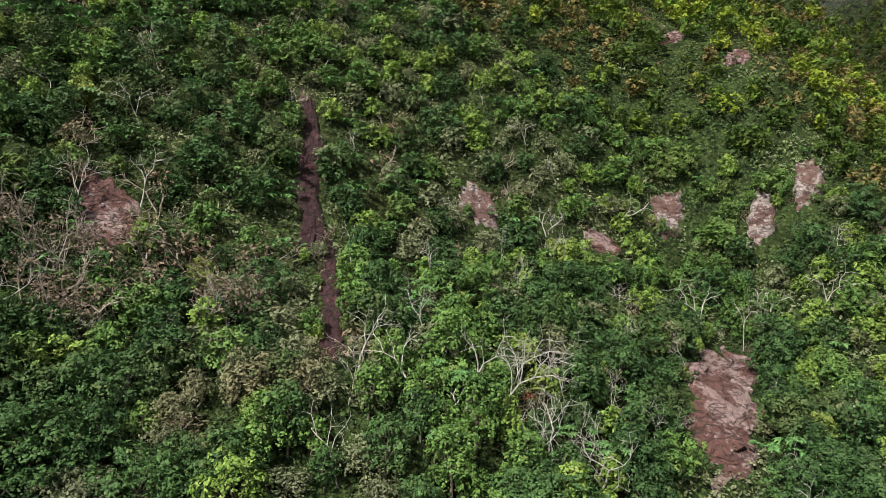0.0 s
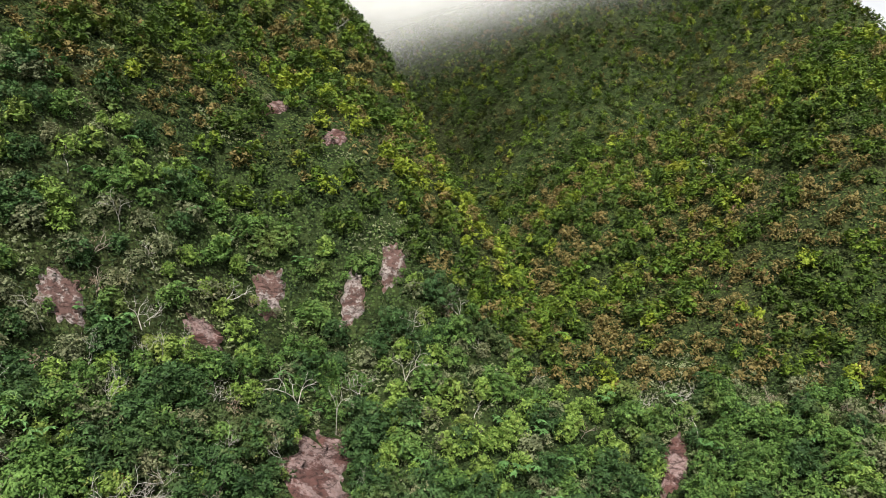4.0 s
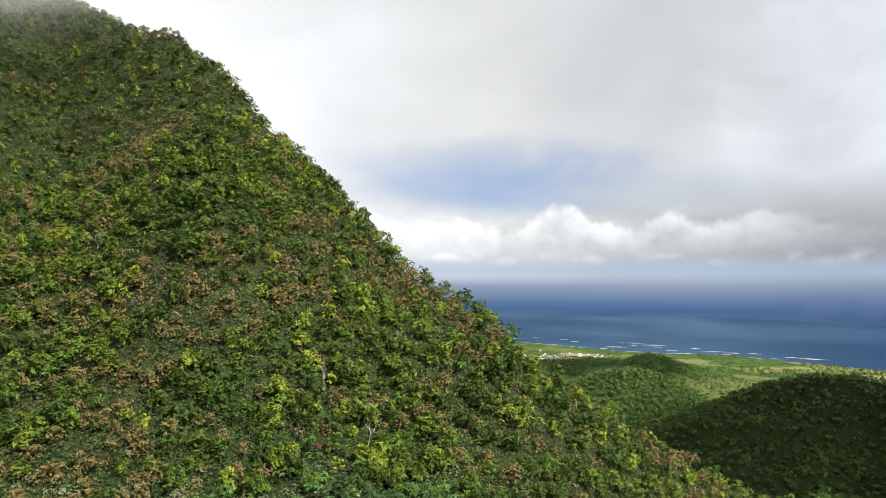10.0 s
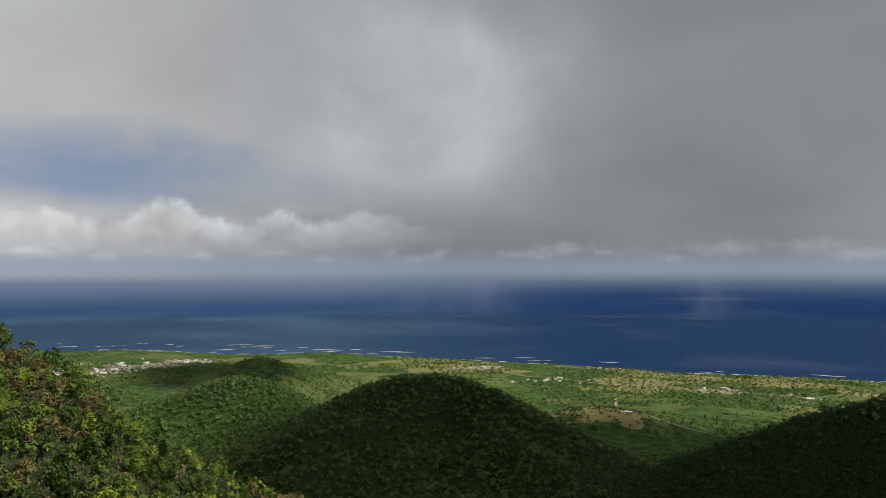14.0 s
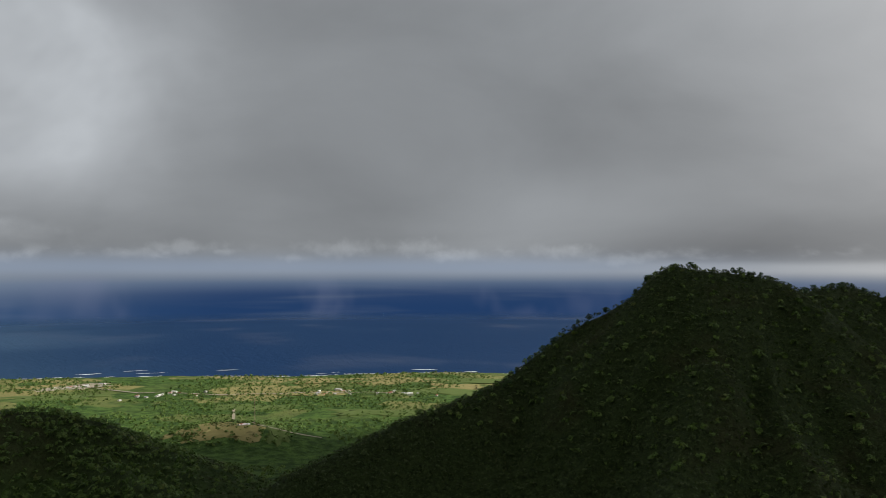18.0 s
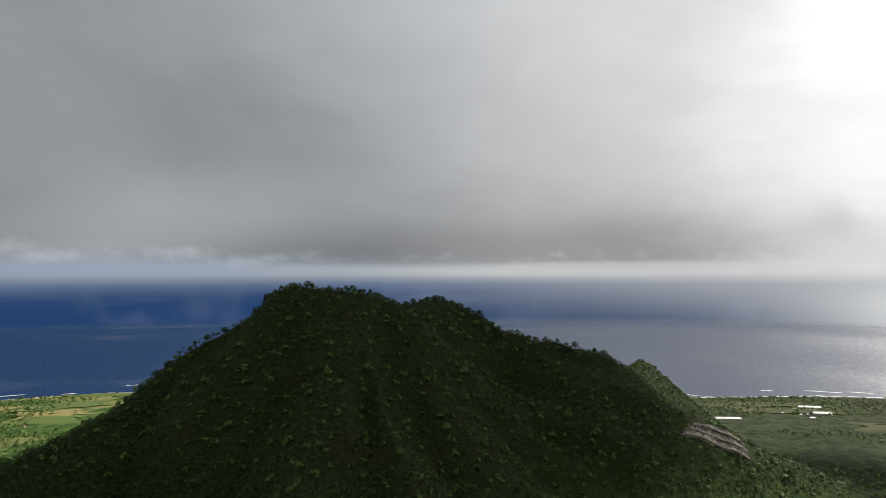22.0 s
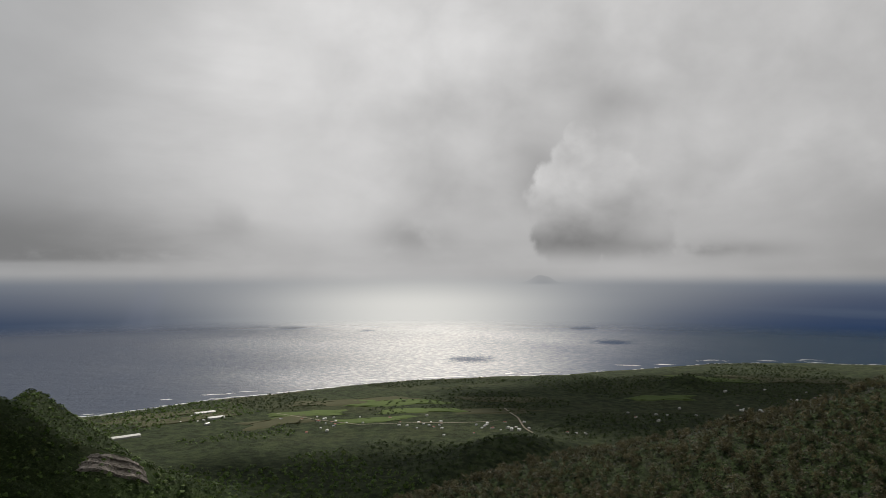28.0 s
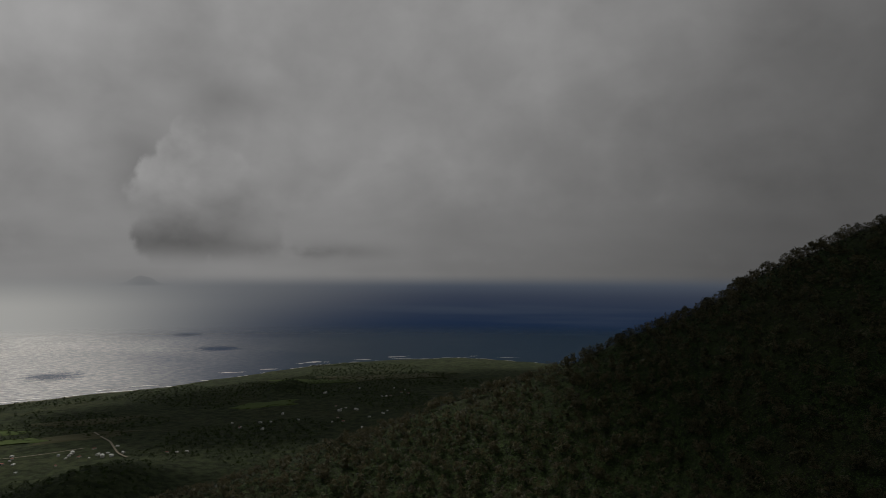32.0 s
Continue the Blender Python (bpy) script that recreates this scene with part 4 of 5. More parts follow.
# ---- bare rock and soil on the near slope ----
def drape(x, y, along, across, rng, mat, lump, n=40, m=24):
    """A torn-edged sheet of bare ground or rock that follows the slope."""
    u, w = np.meshgrid(np.linspace(-1, 1, n), np.linspace(-1, 1, m), indexing="ij")
    # square to disc, with a ragged rim
    du, dw = u * np.sqrt(1 - w * w / 2), w * np.sqrt(1 - u * u / 2)
    ang = np.arctan2(dw, du)
    rag = 1 + 0.10 * np.sin(ang * 3 + rng.rand() * 6) + 0.08 * np.sin(ang * 7 + rng.rand() * 6) + 0.08 * np.sin(ang * 13 + rng.rand() * 6)
    py = y + du * along * rag
    px = x + dw * across * rag + (x / y) * (py - y) + 0.22 * across * np.sin(py * 0.55 + x) * (along > 2.5 * across)
    gx, gy = grad(px, py)
    nrm = np.stack([-gx, -gy, np.ones_like(gx)], -1)
    nrm /= np.linalg.norm(nrm, axis=-1, keepdims=True)
    rim = np.clip(1 - np.maximum(np.abs(u), np.abs(w)) ** 4, 0, 1)
    ledge = py * 1.3 + 2.2 * rough(px, py, 5, 2)
    saw = np.abs((ledge / 3.4) % 1.0 - 0.82) * 0.9
    off = -0.7 + rim * (1.40 + lump * (0.55 * rough(px, py + 31, 4.0, 3) - 0.45 * saw + 0.14 * rough(px, py, 0.9, 2)))
    pts = np.stack([px, py, height(px, py)], -1) + nrm * off[..., None]
    i, j = np.meshgrid(np.arange(n - 1), np.arange(m - 1), indexing="ij")
    q = (i * m + j).ravel()
    tris = np.concatenate([np.stack([q, q + 1, q + m + 1], 1), np.stack([q, q + m + 1, q + m], 1)])
    return tri_mesh("bare_patch", pts.reshape(-1, 3), tris, mat, True)


def slab_mesh(rng, size, mat):
    """An angular block of stone."""
    bm = bmesh.new()
    bmesh.ops.create_icosphere(bm, subdivisions=2, radius=1.0)
    cut = ball_points(rng, 9)
    for vtx in bm.verts:
        p = np.array(vtx.co)
        for c in cut:
            over = p @ c - 0.62
            if over > 0:
                p = p - c * over
        vtx.co = Vector(p * np.array(size) * (1 + 0.05 * rng.randn()))
    me = bpy.data.meshes.new("slab")
    bm.to_mesh(me)
    bm.free()
    me.materials.append(mat)
    return me


rng = np.random.RandomState(8)
PATCH = [("soil_scar", SOIL, "bare red-brown landslip scar with pinkish rock on the slope", 1.3), ("rock_outcrop", ROCK, "pale pinkish grey rock face among the trees", 1.6),
         ("rock_outcrop", ROCK, "pale pinkish grey rock face among the trees", 1.6), ("rock_outcrop", ROCK, "pale cream and pink rock face among the trees", 1.8),
         ("rock_outcrop", ROCK, "small pinkish rock face under bushes", 1.4), ("soil_scar", SOIL, "bare brown slope with dry twigs", 0.9),
         ("gully", WETSOIL, "dark wet red-brown gully running down the slope", 0.9), ("gully", WETSOIL, "dark wet red-brown gully running down the slope", 0.9),
         ("soil_scar", SOIL, "small brown bare patch high on the slope", 0.8), ("soil_scar", SOIL, "small brown bare patch high on the slope", 0.8),
         ("rock_outcrop", ROCK, "small pale rock in the mountainside woods", 1.0), ("soil_scar", SOIL, "small brown bare patch on the slope", 0.8),
         ("soil_scar", SOIL, "reddish bare bank below the trees", 0.8)]
for (sx, sy, a, b), (name, mat, label, lump) in zip(SCARS, PATCH):
    root = tagged(new(name), label, "rock face" if mat is ROCK else "bare slope", "bare places on the slope")
    root.location = (0, 0, 0)
    part("face", drape(sx, sy, a * 1.02, b * (0.95 if mat is ROCK else 1.05), rng, mat, lump), root)
    for q in range(3 if a < 6 else 7):          # ledges that stand out of the face
        py = sy + (rng.rand() - 0.5) * a * 1.5
        px = sx + (rng.rand() - 0.5) * b * 0.9 + (sx / sy) * (py - sy)
        s = min(1.5, 0.28 * b) * (0.7 + 0.6 * rng.rand())
        ob = part("ledge", slab_mesh(rng, (s * 1.5, s, s * 0.5), mat), root)
        ob.matrix_basis = pose(px, py, float(height(px, py)) + 0.15, 38 + 8 * rng.randn(), 8 * rng.randn(), 20 * rng.randn())
    if mat is ROCK or (mat is SOIL and a > 12):
        for q in range(4 if a < 6 else 9):
            py = sy + (rng.rand() - 0.5) * a * 1.5
            px = sx + (rng.rand() - 0.5) * b * 1.3 + (sx / sy) * (py - sy)
            s = 0.35 + 0.45 * rng.rand()
            ob = part("slab", slab_mesh(rng, (s * 1.3, s, s * 0.6), ROCK), root, "pinkish stone slab")
            ob.matrix_basis = pose(px, py, float(height(px, py)) + 0.1, 35 + 20 * rng.rand(), 20 * rng.randn(), 360 * rng.rand())

# low bushes that hang over the edges of the bare places
for sx, sy, a, b in SCARS[:10]:
    for q in range(5 if a < 6 else 14):
        t = rng.rand() * 6.283
        py = sy + math.cos(t) * a * 0.95
        px = sx + math.sin(t) * b * (0.8 + 0.3 * rng.rand()) + (sx / sy) * (py - sy)
        kind = ("mid", "broad", "light", "olive", "dry")[rng.randint(5)]
        copy_thing(PROTO[kind, rng.randint(3)], pose(px, py, float(height(px, py)), 0, 0, 360 * rng.rand()) @ Matrix.Scale(0.34 + 0.22 * rng.rand(), 4))

# pale twisted dead trees at the foot of the slope
for dx, dy, s in ((3, 76, 1.2), (7, 79, 1.3), (11, 76, 1.2), (18, 77, 1.3), (15, 88, 1.1), (-2, 79, 1.1), (4, 80, 1.25), (9, 83, 1.1), (13, 79, 1.3), (16, 84, 1.0), (0, 86, 1.1), (-8, 81, 1.0), (-26, 84, 1.2), (-48, 78, 1.25), (20, 80, 1.15), (-40, 99, 1.0), (-46, 94, 1.1), (80, 123, 1.2)):
    v = rng.randint(3)
    copy_thing(PROTO["bare", v], pose(dx, dy, float(height(dx, dy)) + 1.9, 8 * rng.randn(), 8 * rng.randn(), 360 * rng.rand()) @ Matrix.Scale(s, 4))
# a stretch of grey, half-bare brush below the brown bank
for q in range(34):
    dx, dy = -40 + 9 * rng.randn(), 88 + 4.5 * rng.randn()
    copy_thing(PROTO["dry", rng.randint(3)], pose(dx, dy, float(height(dx, dy)) + 2.3, 0, 0, 360 * rng.rand()) @ Matrix.Scale(1.05 + 0.4 * rng.rand(), 4))
# thin grey stems that stand up through the leaves
for q in range(46):
    a, d = radians(-34 + 66 * rng.rand()), 76 + 50 * rng.rand()
    dx, dy = math.sin(a) * d, math.cos(a) * d
    if not on_scar(np.array([dx]), np.array([dy]))[0]:
        copy_thing(PROTO["bare", rng.randint(3)], pose(dx, dy, float(height(dx, dy)) + 1.6, 10 * rng.randn(), 10 * rng.randn(), 360 * rng.rand()) @ Matrix.Diagonal((0.6, 0.6, 0.8 + 0.5 * rng.rand(), 1)))
# trees that stand clear along the crest of the cone
for (ax, ay, _), (bx, by, _) in zip(FAR_CONE[1:9], FAR_CONE[2:10]):
    for q in range(int(math.hypot(bx - ax, by - ay) / 9)):
        k = rng.rand()
        dx, dy = ax + (bx - ax) * k + 5 * rng.randn(), ay + (by - ay) * k + 5 * rng.randn()
        copy_thing(PROTO["dark", rng.randint(3)], pose(dx, dy, float(height(dx, dy)) - 0.5, 0, 0, 360 * rng.rand()) @ Matrix.Scale(0.7 + 0.55 * rng.rand(), 4))
# withered red tufts
for dx, dy in ((132.4, 94.8), (148.4, 58.0), (12, 92), (11, 82)):
    d = ball_points(rng, 40)
    d[:, 2] = np.abs(d[:, 2])
    me = tri_mesh("tuft", *leaf_sprays(rng, d * 0.85, d + np.array([0, 0, 0.3]), np.full(40, 0.55)), RED_LEAF)
    ob = tagged(new("withered_bush", me), "withered rust-red bush among green trees", "bush", "withered bushes")
    ob.location = (dx, dy, float(height(dx, dy)) + 3.4)


# ---- the quarry at the foot of the cone ----
def quarry():
    n, m = 46, 30
    u, w = np.meshgrid(np.linspace(-1, 1, n), np.linspace(0, 1, m), indexing="ij")
    px = -118 + (42 - 12 * w) * u - 10 * w + 3 * rough(u * 40 + 3, w * 40, 8, 2)
    py = -846 - 32 * w + 5 * u * u
    z0 = height(px, py)
    bench = np.abs((w * 3.0 + 0.25 * rough(px, py, 16, 2)) % 1.0 - 0.75)
    pz = z0 + 1.6 + 2.6 * bench + 1.4 * rough(px, py, 7, 3)
    edge = np.maximum(np.abs(u) ** 8, (w < 0.02) | (w > 0.98))
    pz = pz * (1 - edge) + (z0 - 3) * edge
    i, j = np.meshgrid(np.arange(n - 1), np.arange(m - 1), indexing="ij")
    q = (i * m + j).ravel()
    tris = np.concatenate([np.stack([q, q + 1, q + m + 1], 1), np.stack([q, q + m + 1, q + m], 1)])
    me = tri_mesh("quarry_face", np.stack([px, py, pz], -1).reshape(-1, 3), tris, CUT, False)
    tagged(new("quarry_face", me), "grey-brown stepped quarry cut into the hill's foot", "quarry")


quarry()


# ---- buildings of the plain ----
def plain_material(name, col, rough_=0.7, vary=0.15):
    m, tree, b = material(name)
    pos, island = place(tree)
    n = fbm(tree, pos, 0.8, 4.0, 0.6, 0.0, 1.0)
    dark = tuple(c * (1 - 2 * vary) for c in col)
    tree.links.new(mixc(tree, n.step(0.3, 0.7), dark, col).s, b.inputs["Base Color"])
    b.inputs["Roughness"].default_value = rough_
    return m


WALL = plain_material("white_render", (0.78, 0.76, 0.71))
ROOFS = [plain_material("white_roof", (0.80, 0.80, 0.78), 0.45), plain_material("red_roof", (0.34, 0.10, 0.06)), plain_material("grey_roof", (0.42, 0.43, 0.45), 0.4)]
GLASS = plain_material("dark_window", (0.03, 0.035, 0.04), 0.15)


def box(bm, x0, x1, y0, y1, z0, z1):
    vs = [bm.verts.new(p) for p in ((x0, y0, z0), (x1, y0, z0), (x1, y1, z0), (x0, y1, z0), (x0, y0, z1), (x1, y0, z1), (x1, y1, z1), (x0, y1, z1))]
    for f in ((0, 3, 2, 1), (4, 5, 6, 7), (0, 1, 5, 4), (1, 2, 6, 5), (2, 3, 7, 6), (3, 0, 4, 7)):
        bm.faces.new([vs[i] for i in f])


def from_bm(name, bm, mat):
    me = bpy.data.meshes.new(name)
    bm.to_mesh(me)
    bm.free()
    me.materials.append(mat)
    return me


def house(wide, deep, tall, roof, hip):
    root = new("house")
    bm = bmesh.new()
    box(bm, -wide / 2, wide / 2, -deep / 2, deep / 2, -2.0, tall)
    part("body", from_bm("body", bm, WALL), root)
    bm = bmesh.new()
    o, up = 0.5, deep * 0.24
    k = wide / 2 - (deep * 0.4 if hip else -o)
    base = [bm.verts.new(p) for p in ((-wide / 2 - o, -deep / 2 - o, tall), (wide / 2 + o, -deep / 2 - o, tall), (wide / 2 + o, deep / 2 + o, tall), (-wide / 2 - o, deep / 2 + o, tall))]
    top = [bm.verts.new((-k, 0, tall + up)), bm.verts.new((k, 0, tall + up))]
    for f in ((base[0], base[1], top[1], top[0]), (base[2], base[3], top[0], top[1]), (base[1], base[2], top[1]), (base[3], base[0], top[0]), (base[3], base[2], base[1], base[0])):
        bm.faces.new(f)
    part("roof", from_bm("roof", bm, roof), root)
    for side in (-1, 1):
        for q in (-0.3, 0.0, 0.3):
            bm = bmesh.new()
            box(bm, q * wide - 0.7, q * wide + 0.7, side * deep / 2 - 0.06, side * deep / 2 + 0.06, 0.9, 2.2)
            part("window", from_bm("window", bm, GLASS), root)
    return root


HOUSES = [(house(13, 9, 3.4, ROOFS[0], True), "white house with a pale hipped roof on the plain"), (house(16, 9, 3.6, ROOFS[1], True), "white house with a red roof on the plain"),
          (house(19, 10, 5.6, ROOFS[0], False), "large white building with a pale gabled roof"), (house(12, 8, 3.2, ROOFS[2], False), "white cottage with a grey sheet-metal roof")]
for root, label in HOUSES:
    tagged(root, label, "house", "houses of the coastal villages")
rng = np.random.RandomState(77)
placed = set()


def settle(root_index, x, y, turn, s=1.0):
    root = HOUSES[root_index][0]
    m = pose(x, y, float(height(x, y)) + 0.3, 0, 0, turn) @ Matrix.Scale(s, 4)
    if root_index in placed:
        copy_thing(root, m)
    else:
        placed.add(root_index)
        root.matrix_basis = m


# villages: bearing, distance, spread across, spread in depth, houses
for az, r, wide, deep, count in ((82.5, 1850, 130, 130, 60), (86.5, 1930, 120, 80, 30), (91, 1930, 70, 60, 10), (111.2, 1760, 60, 30, 14), (117, 1540, 70, 40, 16), (129.5, 1500, 55, 35, 16), (134.8, 1455, 60, 30, 14),
                                 (123, 1060, 14, 14, 4), (194, 1480, 60, 70, 6), (203, 1400, 90, 90, 18), (211, 1350, 70, 70, 16), (217, 1330, 60, 60, 16), (222, 1290, 30, 30, 3),
                                 (235, 1600, 110, 130, 14), (228, 1500, 60, 80, 6), (238, 1900, 120, 120, 9)):
    a = radians(az)
    for q in range(count):
        u, w = rng.randn() * wide * 0.5, rng.randn() * deep * 0.5
        x, y = math.sin(a) * (r + w) + math.cos(a) * u, math.cos(a) * (r + w) - math.sin(a) * u
        settle(rng.choice(4, p=(0.42, 0.2, 0.13, 0.25)), x, y, rng.choice((20, 110, 65)) + 8 * rng.randn(), (0.55 if az < 190 else 0.42) + 0.3 * rng.rand())


# ---- fields, tracks and bare ground of the plain ----
def field_material(name, low, high):
    m, tree, b = material(name)
    pos, island = place(tree)
    x, y, z = split(tree, pos)
    patch, grain = fbm(tree, pos, 0.02, 4.0, 0.6, 0.4, 2.0), fbm(tree, pos, 0.18, 4.0, 0.65, 0.0, 6.0)
    rows = fbm(tree, vec(tree, x * 0.8 + y * 0.2, y * 0.05 - x * 0.02, 0.0), 0.25, 3.0, 0.5, 0.0, 1.0)
    tree.links.new(mixc(tree, (patch * 0.6 + grain * 0.5 + rows * 0.3 - 0.2).clip(), low, high).s, b.inputs["Base Color"])
    b.inputs["Roughness"].default_value, b.inputs["Specular IOR Level"].default_value = 0.95, 0.1
    return m


FIELDS = {"tan": (field_material("dry_pasture", (0.13, 0.13, 0.045), (0.34, 0.29, 0.13)), "dry tan pasture field on the coastal plain"),
          "green": (field_material("green_pasture", (0.055, 0.095, 0.025), (0.135, 0.175, 0.055)), "light green pasture field on the coastal plain"),
          "dull_plain": (field_material("dull_heath", (0.045, 0.055, 0.025), (0.125, 0.118, 0.065)), "dull olive-brown rough pasture on the plain"),
          "pale": (field_material("bare_yard", (0.20, 0.18, 0.13), (0.42, 0.38, 0.30)), "pale bare ground and yards of the town")}


def field(x, y, half_a, half_b, turn, tone):
    """A field with a ragged edge that lies on the ground."""
    n, m = 16, 12
    rr = np.random.RandomState(int(abs(x) + abs(y)))
    u, w = np.meshgrid(np.linspace(-1, 1, n), np.linspace(-1, 1, m), indexing="ij")
    c, d = math.cos(radians(turn)), math.sin(radians(turn))
    k = 1 + 0.75 * rough(u * 2 + x, w * 2 + y, 0.9, 3)
    a, b = u * half_a * k, w * half_b * k + 0.18 * half_b * u
    px, py = x + a * c - b * d, y + a * d + b * c
    rim = np.maximum(np.abs(u), np.abs(w)) > 0.99
    pz = height(px, py) + np.where(rim, -1.0, 1.3)
    i, j = np.meshgrid(np.arange(n - 1), np.arange(m - 1), indexing="ij")
    q = (i * m + j).ravel()
    tris = np.concatenate([np.stack([q, q + m + 1, q + 1], 1), np.stack([q, q + m, q + m + 1], 1)])
    mat, label = FIELDS[tone]
    tagged(new("field", tri_mesh("field", np.stack([px, py, pz], -1).reshape(-1, 3), tris, mat, True)), label, "field", "fields of the plain")


for row in ((877, -548, 42, 34, 30, "tan"), (852, -600, 58, 18, -30, "green"), (930, -520, 30, 26, 20, "tan"), (1340, -1051, 150, 62, 40, "tan"), (1186, -1153, 120, 70, 40, "tan"), (1082, -1247, 110, 58, 38, "green"),
            (1260, -1090, 60, 30, 42, "green"), (1405, -960, 90, 40, 50, "green"), (1176, -930, 60, 30, 40, "tan"), (985, -1101, 70, 36, 35, "green"), (902, -830, 80, 24, 30, "green"), (1010, -1170, 60, 40, 35, "tan"),
            (1112, -740, 70, 30, 30, "green"), (1640, -640, 70, 46, 60, "pale"), (1700, -590, 50, 30, 60, "tan"), (1500, -560, 90, 36, 60, "green"), (1806, 234, 110, 60, 80, "pale"), (1900, 120, 90, 44, 80, "pale"), (1950, 20, 70, 26, 85, "pale"),
            (1740, 160, 70, 40, 80, "green"), (-470, -1341, 64, 36, 0, "dull_plain"), (-555, -1390, 80, 30, -15, "green"), (-640, -1260, 70, 26, -20, "green"), (-775, -1297, 90, 30, -30, "green"), (-780, -1413, 110, 40, -30, "green"),
            (-900, -1210, 80, 30, -35, "dull_plain"), (-330, -1480, 90, 36, 0, "dull_plain"), (-300, -1580, 110, 40, 0, "dull_plain"), (-1864, -1174, 170, 60, -50, "dull_plain"), (-1700, -1290, 120, 46, -45, "green"), (-1340, -1160, 80, 34, -40, "green"),
            (-700, -1480, 120, 36, -25, "dull_plain"), (-1000, -1330, 100, 40, -35, "dull_plain")):
    field(*row)


def track(points, wide):
    """A pale unsurfaced road laid over the ground."""
    p = np.array(points, float)
    t = np.linspace(0, len(p) - 1, 12 * (len(p) - 1) + 1)
    x, y = np.interp(t, np.arange(len(p)), p[:, 0]), np.interp(t, np.arange(len(p)), p[:, 1])
    dx, dy = np.gradient(x), np.gradient(y)
    k = wide / 2 / np.hypot(dx, dy)
    left = np.stack([x - dy * k, y + dx * k], 1)
    right = np.stack([x + dy * k, y - dx * k], 1)
    xy = np.stack([left, right], 1).reshape(-1, 2)
    q = np.arange(len(t) - 1) * 2
    tris = np.concatenate([np.stack([q, q + 1, q + 3], 1), np.stack([q, q + 3, q + 2], 1)])
    v = np.column_stack([xy, height(xy[:, 0], xy[:, 1]) + 1.5])
    tagged(new("road", tri_mesh("road", v, tris, FIELDS["pale"][0], True)), kind="structure")


track([(-500, -1420), (-535, -1340), (-590, -1226), (-700, -1180), (-830, -1120)], 3)
track([(-930, -1230), (-880, -1120), (-830, -1037), (-810, -990)], 3.5)
track([(1120, -700), (960, -600), (877, -590), (800, -640)], 5)
track([(1640, -640), (1441, -680), (1300, -780), (1190, -930), (1027, -1025)], 6)


def long_shed(x, y, turn, length):
    root = tagged(new("greenhouse"), "long low white-roofed greenhouse on the plain", "greenhouse", "greenhouses")
    bm = bmesh.new()
    box(bm, -length / 2, length / 2, -6, 6, -2, 3)
    part("body", from_bm("body", bm, WALL), root)
    for k in (-3, 3):
        bm = bmesh.new()
        vs = [bm.verts.new(p) for p in ((-length / 2 - 0.4, k - 3.1, 3.02), (length / 2 + 0.4, k - 3.1, 3.02), (length / 2 + 0.4, k, 4.6), (-length / 2 - 0.4, k, 4.6), (length / 2 + 0.4, k + 3.1, 3.02), (-length / 2 - 0.4, k + 3.1, 3.02))]
        bm.faces.new((vs[0], vs[1], vs[2], vs[3]))
        bm.faces.new((vs[3], vs[2], vs[4], vs[5]))
        bm.faces.new((vs[5], vs[4], vs[1], vs[0]))
        part("roof", from_bm("roof", bm, ROOFS[0]), root)
    root.matrix_basis = pose(x, y, float(height(x, y)) + 0.4, 0, 0, turn)


for az, r, turn, length in ((188.8, 1360, 8, 46), (195.0, 1500, 6, 30), (194.2, 1580, 6, 40)):
    long_shed(math.sin(radians(az)) * r, math.cos(radians(az)) * r, turn, length)


def mast(x, y, tall):
    root = tagged(new("radio_mast"), "slender red and white lattice mast on a low hill", "mast")
    steel = plain_material("painted_steel", (0.55, 0.35, 0.32), 0.5)
    for q in range(3):
        a = q * 2.094
        part("leg", (lambda b: (b.add(*tube([(math.cos(a) * 1.4, math.sin(a) * 1.4, -2), (math.cos(a) * 0.4, math.sin(a) * 0.4, tall)], [0.16, 0.12], 5)), b.mesh("leg", steel))[1])(Build()), root)
    for h in np.arange(3, tall, 3.0):
        k = 1.4 - (h / tall)
        b = Build()
        ring = [(math.cos(i * 2.094) * k, math.sin(i * 2.094) * k, h) for i in (0, 1, 2, 0)]
        b.add(*tube(ring, [0.09] * 4, 4))
        part("brace", b.mesh("brace", steel), root)
    root.location = (x, y, float(height(x, y)))


mast(862, -572, 42)


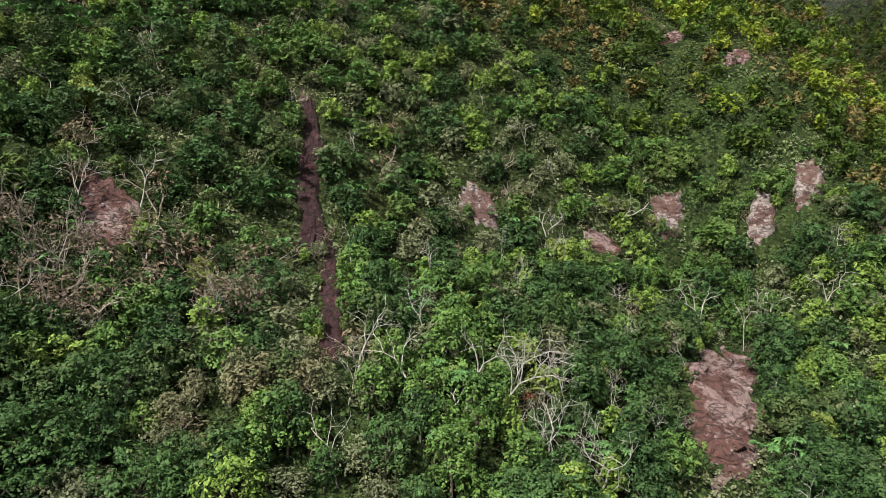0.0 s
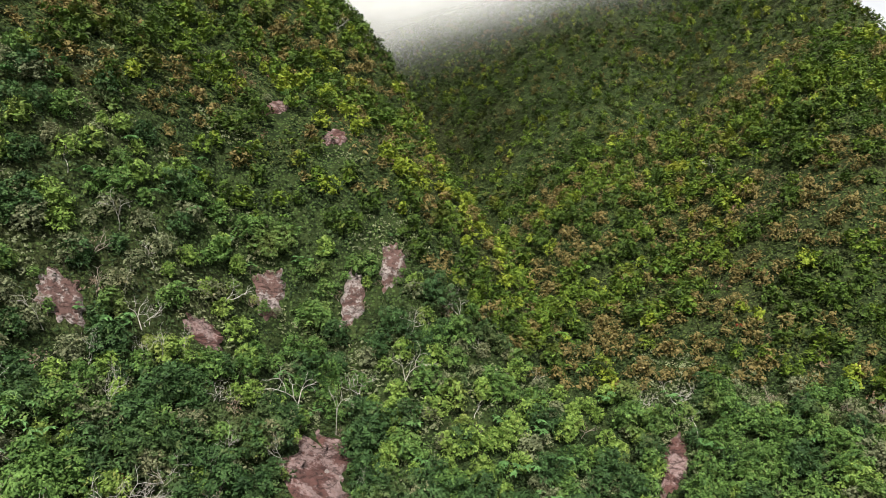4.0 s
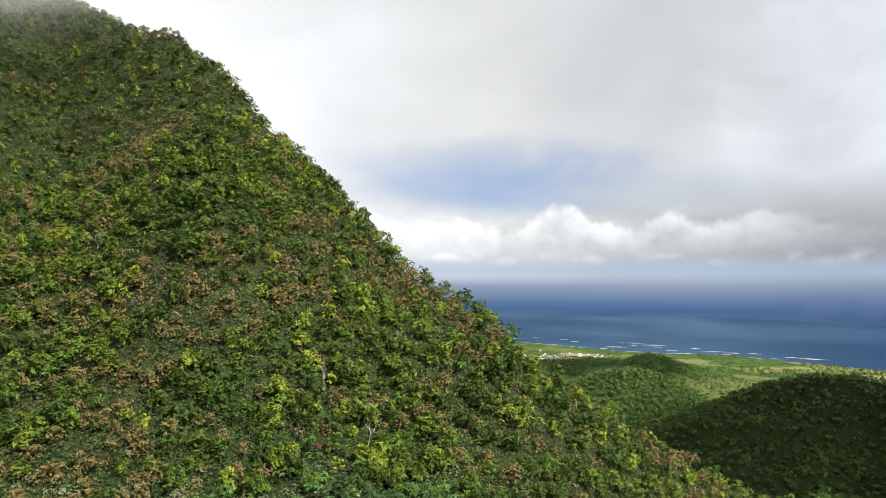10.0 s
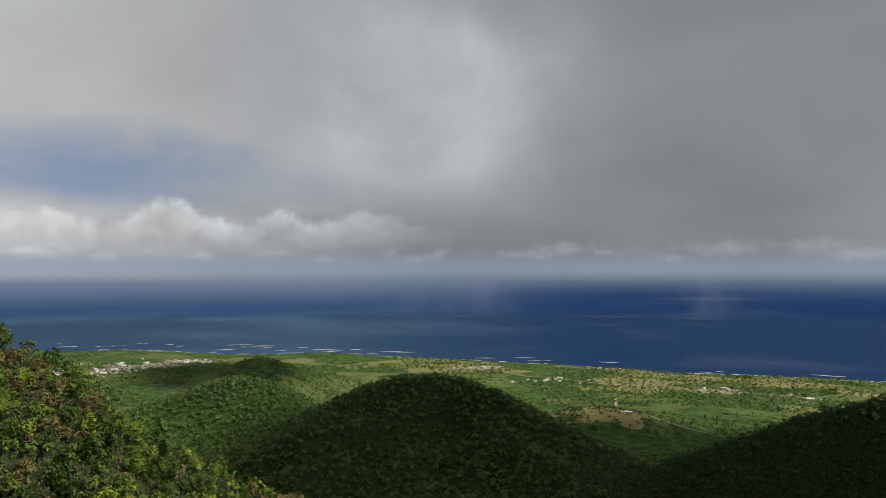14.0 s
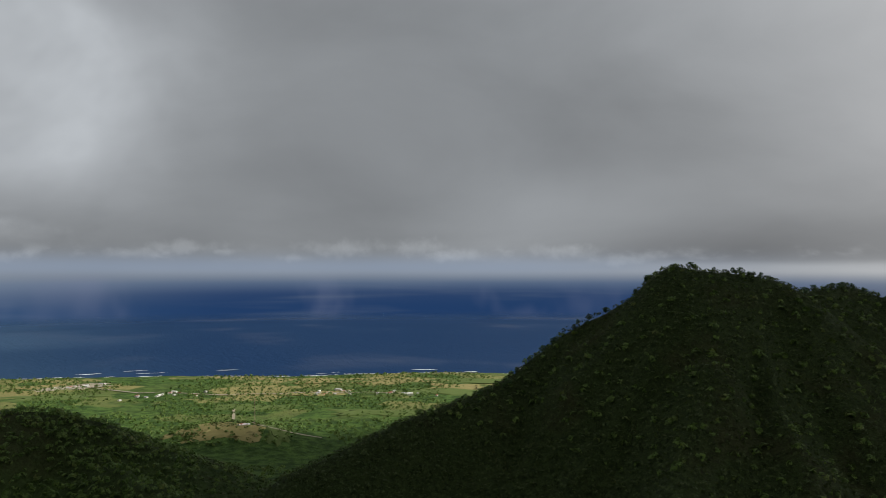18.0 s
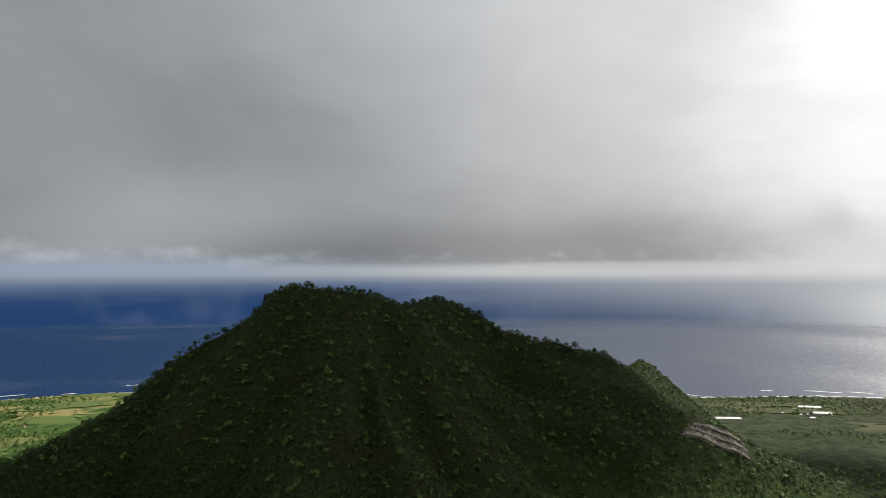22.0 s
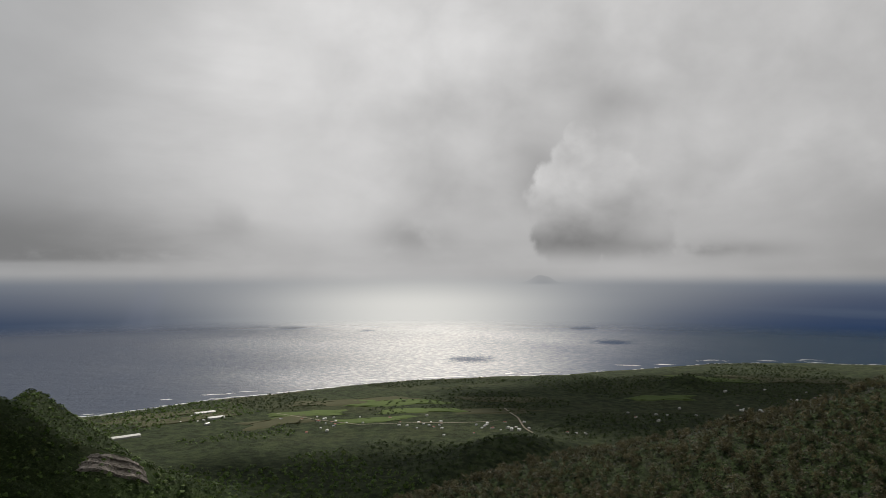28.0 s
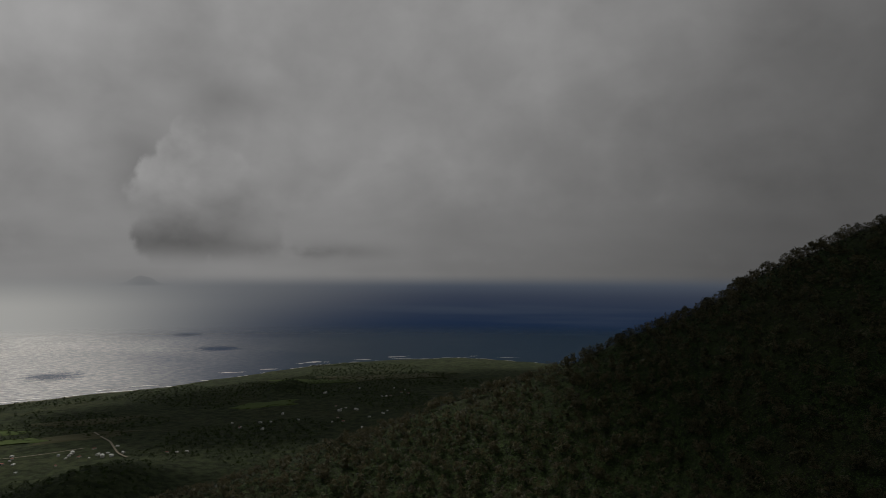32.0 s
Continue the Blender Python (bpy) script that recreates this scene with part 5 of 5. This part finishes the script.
# ---- surf along the shore ----
def surf():
    foam = plain_material("sea_foam", (0.82, 0.85, 0.86), 0.6, 0.1)
    rr = np.random.RandomState(4)
    out = Build()
    reach = np.linspace(1500, 3100, 500)
    for az in np.arange(80, 258, 0.28):
        a = radians(az)
        h = height(reach * math.sin(a), reach * math.cos(a))
        wet = np.flatnonzero(h < 0.3)
        if not len(wet):
            continue
        r = reach[wet[0]]
        if rr.rand() < 0.35 + 0.5 * (185 < az < 206):
            rows = [(r + 2 + 8 * rr.rand(), 5 + 16 * rr.rand(), 3 + 5 * rr.rand())]
        else:
            rows = []
        if rr.rand() < (0.30 if az < 103 else 0.10):
            rows.append((r + 25 + 170 * rr.rand() * (1.6 if az < 98 else 0.6), 12 + 34 * rr.rand(), 4 + 7 * rr.rand()))
        for d, length, wide in rows:
            k = 7
            t = np.linspace(-1, 1, k)
            lat = t * length
            thick = wide * (1 - t * t) * (0.5 + rr.rand(k)) + 0.3
            bend = 4 * rr.randn() * t * t + rr.randn(k) * 1.2
            inner, outer = d + bend - thick / 2, d + bend + thick / 2
            v = []
            for q in range(k):
                for dist in (inner[q], outer[q]):
                    v.append((math.sin(a) * dist + math.cos(a) * lat[q], math.cos(a) * dist - math.sin(a) * lat[q], 0.55 + 0.3 * rr.rand()))
            f = []
            for q in range(k - 1):
                f += [[2 * q, 2 * q + 1, 2 * q + 3], [2 * q, 2 * q + 3, 2 * q + 2]]
            out.add(v, f)
    tagged(new("surf", out.mesh("surf", foam)), "broken white surf along the shore and reefs", "surf", "", "stuff")


surf()


# ---- clouds near enough to have a place ----
def cloud_material(name, cover, glow):
    m, tree, b = material(name)
    out = tree.nodes["Material Output"]
    dif, thru, clear = (tree.nodes.new(k) for k in ("ShaderNodeBsdfDiffuse", "ShaderNodeBsdfTranslucent", "ShaderNodeBsdfTransparent"))
    dif.inputs[0].default_value = thru.inputs[0].default_value = (0.93, 0.94, 0.95, 1)
    both, mx = tree.nodes.new("ShaderNodeMixShader"), tree.nodes.new("ShaderNodeMixShader")
    both.inputs[0].default_value = glow
    tree.links.new(dif.outputs[0], both.inputs[1])
    tree.links.new(thru.outputs[0], both.inputs[2])
    pos, island = place(tree)
    tree.links.new(cover(tree, pos).s, mx.inputs[0])
    tree.links.new(clear.outputs[0], mx.inputs[1])
    tree.links.new(both.outputs[0], mx.inputs[2])
    tree.links.new(mx.outputs[0], out.inputs[0])
    return m


def cap_cover(tree, pos):
    x, y, z = split(tree, pos)
    wisps = fbm(tree, pos, 0.012, 5.0, 0.55, 0.4, 2.0)
    r = (x * x + y * y).op("SQRT")
    bearing = x.op("ARCTAN2", y) * 57.2958
    foot = 0.276 + (bearing - 27.0).op("MAXIMUM", 0.0) * 0.0045
    rise = (z - 214.0) / r - foot + (wisps - 0.5) * 0.12
    return rise.step(-0.02, 0.11) * 0.43 + rise.step(-0.06, 0.06) * 0.05


def cloud_cap():
    """Thin veils of mist, one behind another, on the mountain's top."""
    root = tagged(new("cloud_backdrop"), kind="structure")
    mat = cloud_material("mist", cap_cover, 0.5)
    for k, r in enumerate((255, 290, 330, 380, 440)):
        az, up = np.meshgrid(np.radians(np.linspace(8, 66, 30)), np.linspace(0, 1, 10), indexing="ij")
        rr = r + 18 * rough(az * 300, up * 90 + 50 * k, 30, 2) + 30 * up
        z = 190 + r * (0.30 + 0.34 * up)
        pts = np.stack([np.sin(az) * rr, np.cos(az) * rr, z], -1).reshape(-1, 3)
        i, j = np.meshgrid(np.arange(29), np.arange(9), indexing="ij")
        q = (i * 10 + j).ravel()
        tris = np.concatenate([np.stack([q, q + 1, q + 11], 1), np.stack([q, q + 11, q + 10], 1)])
        part("veil", tri_mesh("veil", pts, tris, mat, True), root)


cloud_cap()


def cloud_bank(cx, cy, cz, wide, deep, turn):
    """An unseen deck cloud, added for its shadow; flat below and heaped above."""
    n, m = 60, 44
    c, d = math.cos(radians(turn)), math.sin(radians(turn))

    def cover(tree, pos):
        x, y, z = split(tree, pos)
        puffs = fbm(tree, pos, 0.004, 4.0, 0.5, 0.3, 5.0)
        u, w = ((x - cx) * c + (y - cy) * d) / wide, ((y - cy) * c - (x - cx) * d) / deep
        return 1.0 - ((u * u + w * w).op("SQRT") + (puffs - 0.5) * 0.6).step(0.82, 1.02)

    u, w = np.meshgrid(np.linspace(-1.3, 1.3, n), np.linspace(-1.3, 1.3, m), indexing="ij")
    px, py = cx + u * wide * c - w * deep * d, cy + u * wide * d + w * deep * c
    root = tagged(new("cloud_backdrop"), kind="structure")
    mat = cloud_material("cloud", cover, 0.35)
    body = np.clip(1 - u * u - w * w, 0, 1)
    i, j = np.meshgrid(np.arange(n - 1), np.arange(m - 1), indexing="ij")
    q = (i * m + j).ravel()
    tris = np.concatenate([np.stack([q, q + 1, q + m + 1], 1), np.stack([q, q + m + 1, q + m], 1)])
    for name, z in (("base", cz + 14 * rough(px, py, 160, 3)), ("crown", cz + 12 + body * (150 + 190 * (rough(px, py, 210, 4) + 0.4)))):
        part(name, tri_mesh(name, np.stack([px, py, z], -1).reshape(-1, 3), tris, mat, True), root)


def shade(x, y, z, cloud_z, wide, deep, turn):
    """A cloud whose shadow falls round (x, y, z)."""
    k = (cloud_z - z) / sun_dir.z
    cloud_bank(x + sun_dir.x * k, y + sun_dir.y * k, cloud_z, wide, deep, turn)


shade(405, -560, 110, 1400, 650, 420, 46)           # over the cone and the valley
shade(-640, -820, 50, 1600, 520, 150, -38)          # a narrow one behind the ridge
shade(-1560, -940, 20, 2000, 850, 520, -33)         # over the western plain
shade(-500, 70, 300, 1300, 330, 250, 0)             # over the upper ridge
shade(1620, -110, 40, 1100, 260, 130, 0)            # over the low hill by the shore
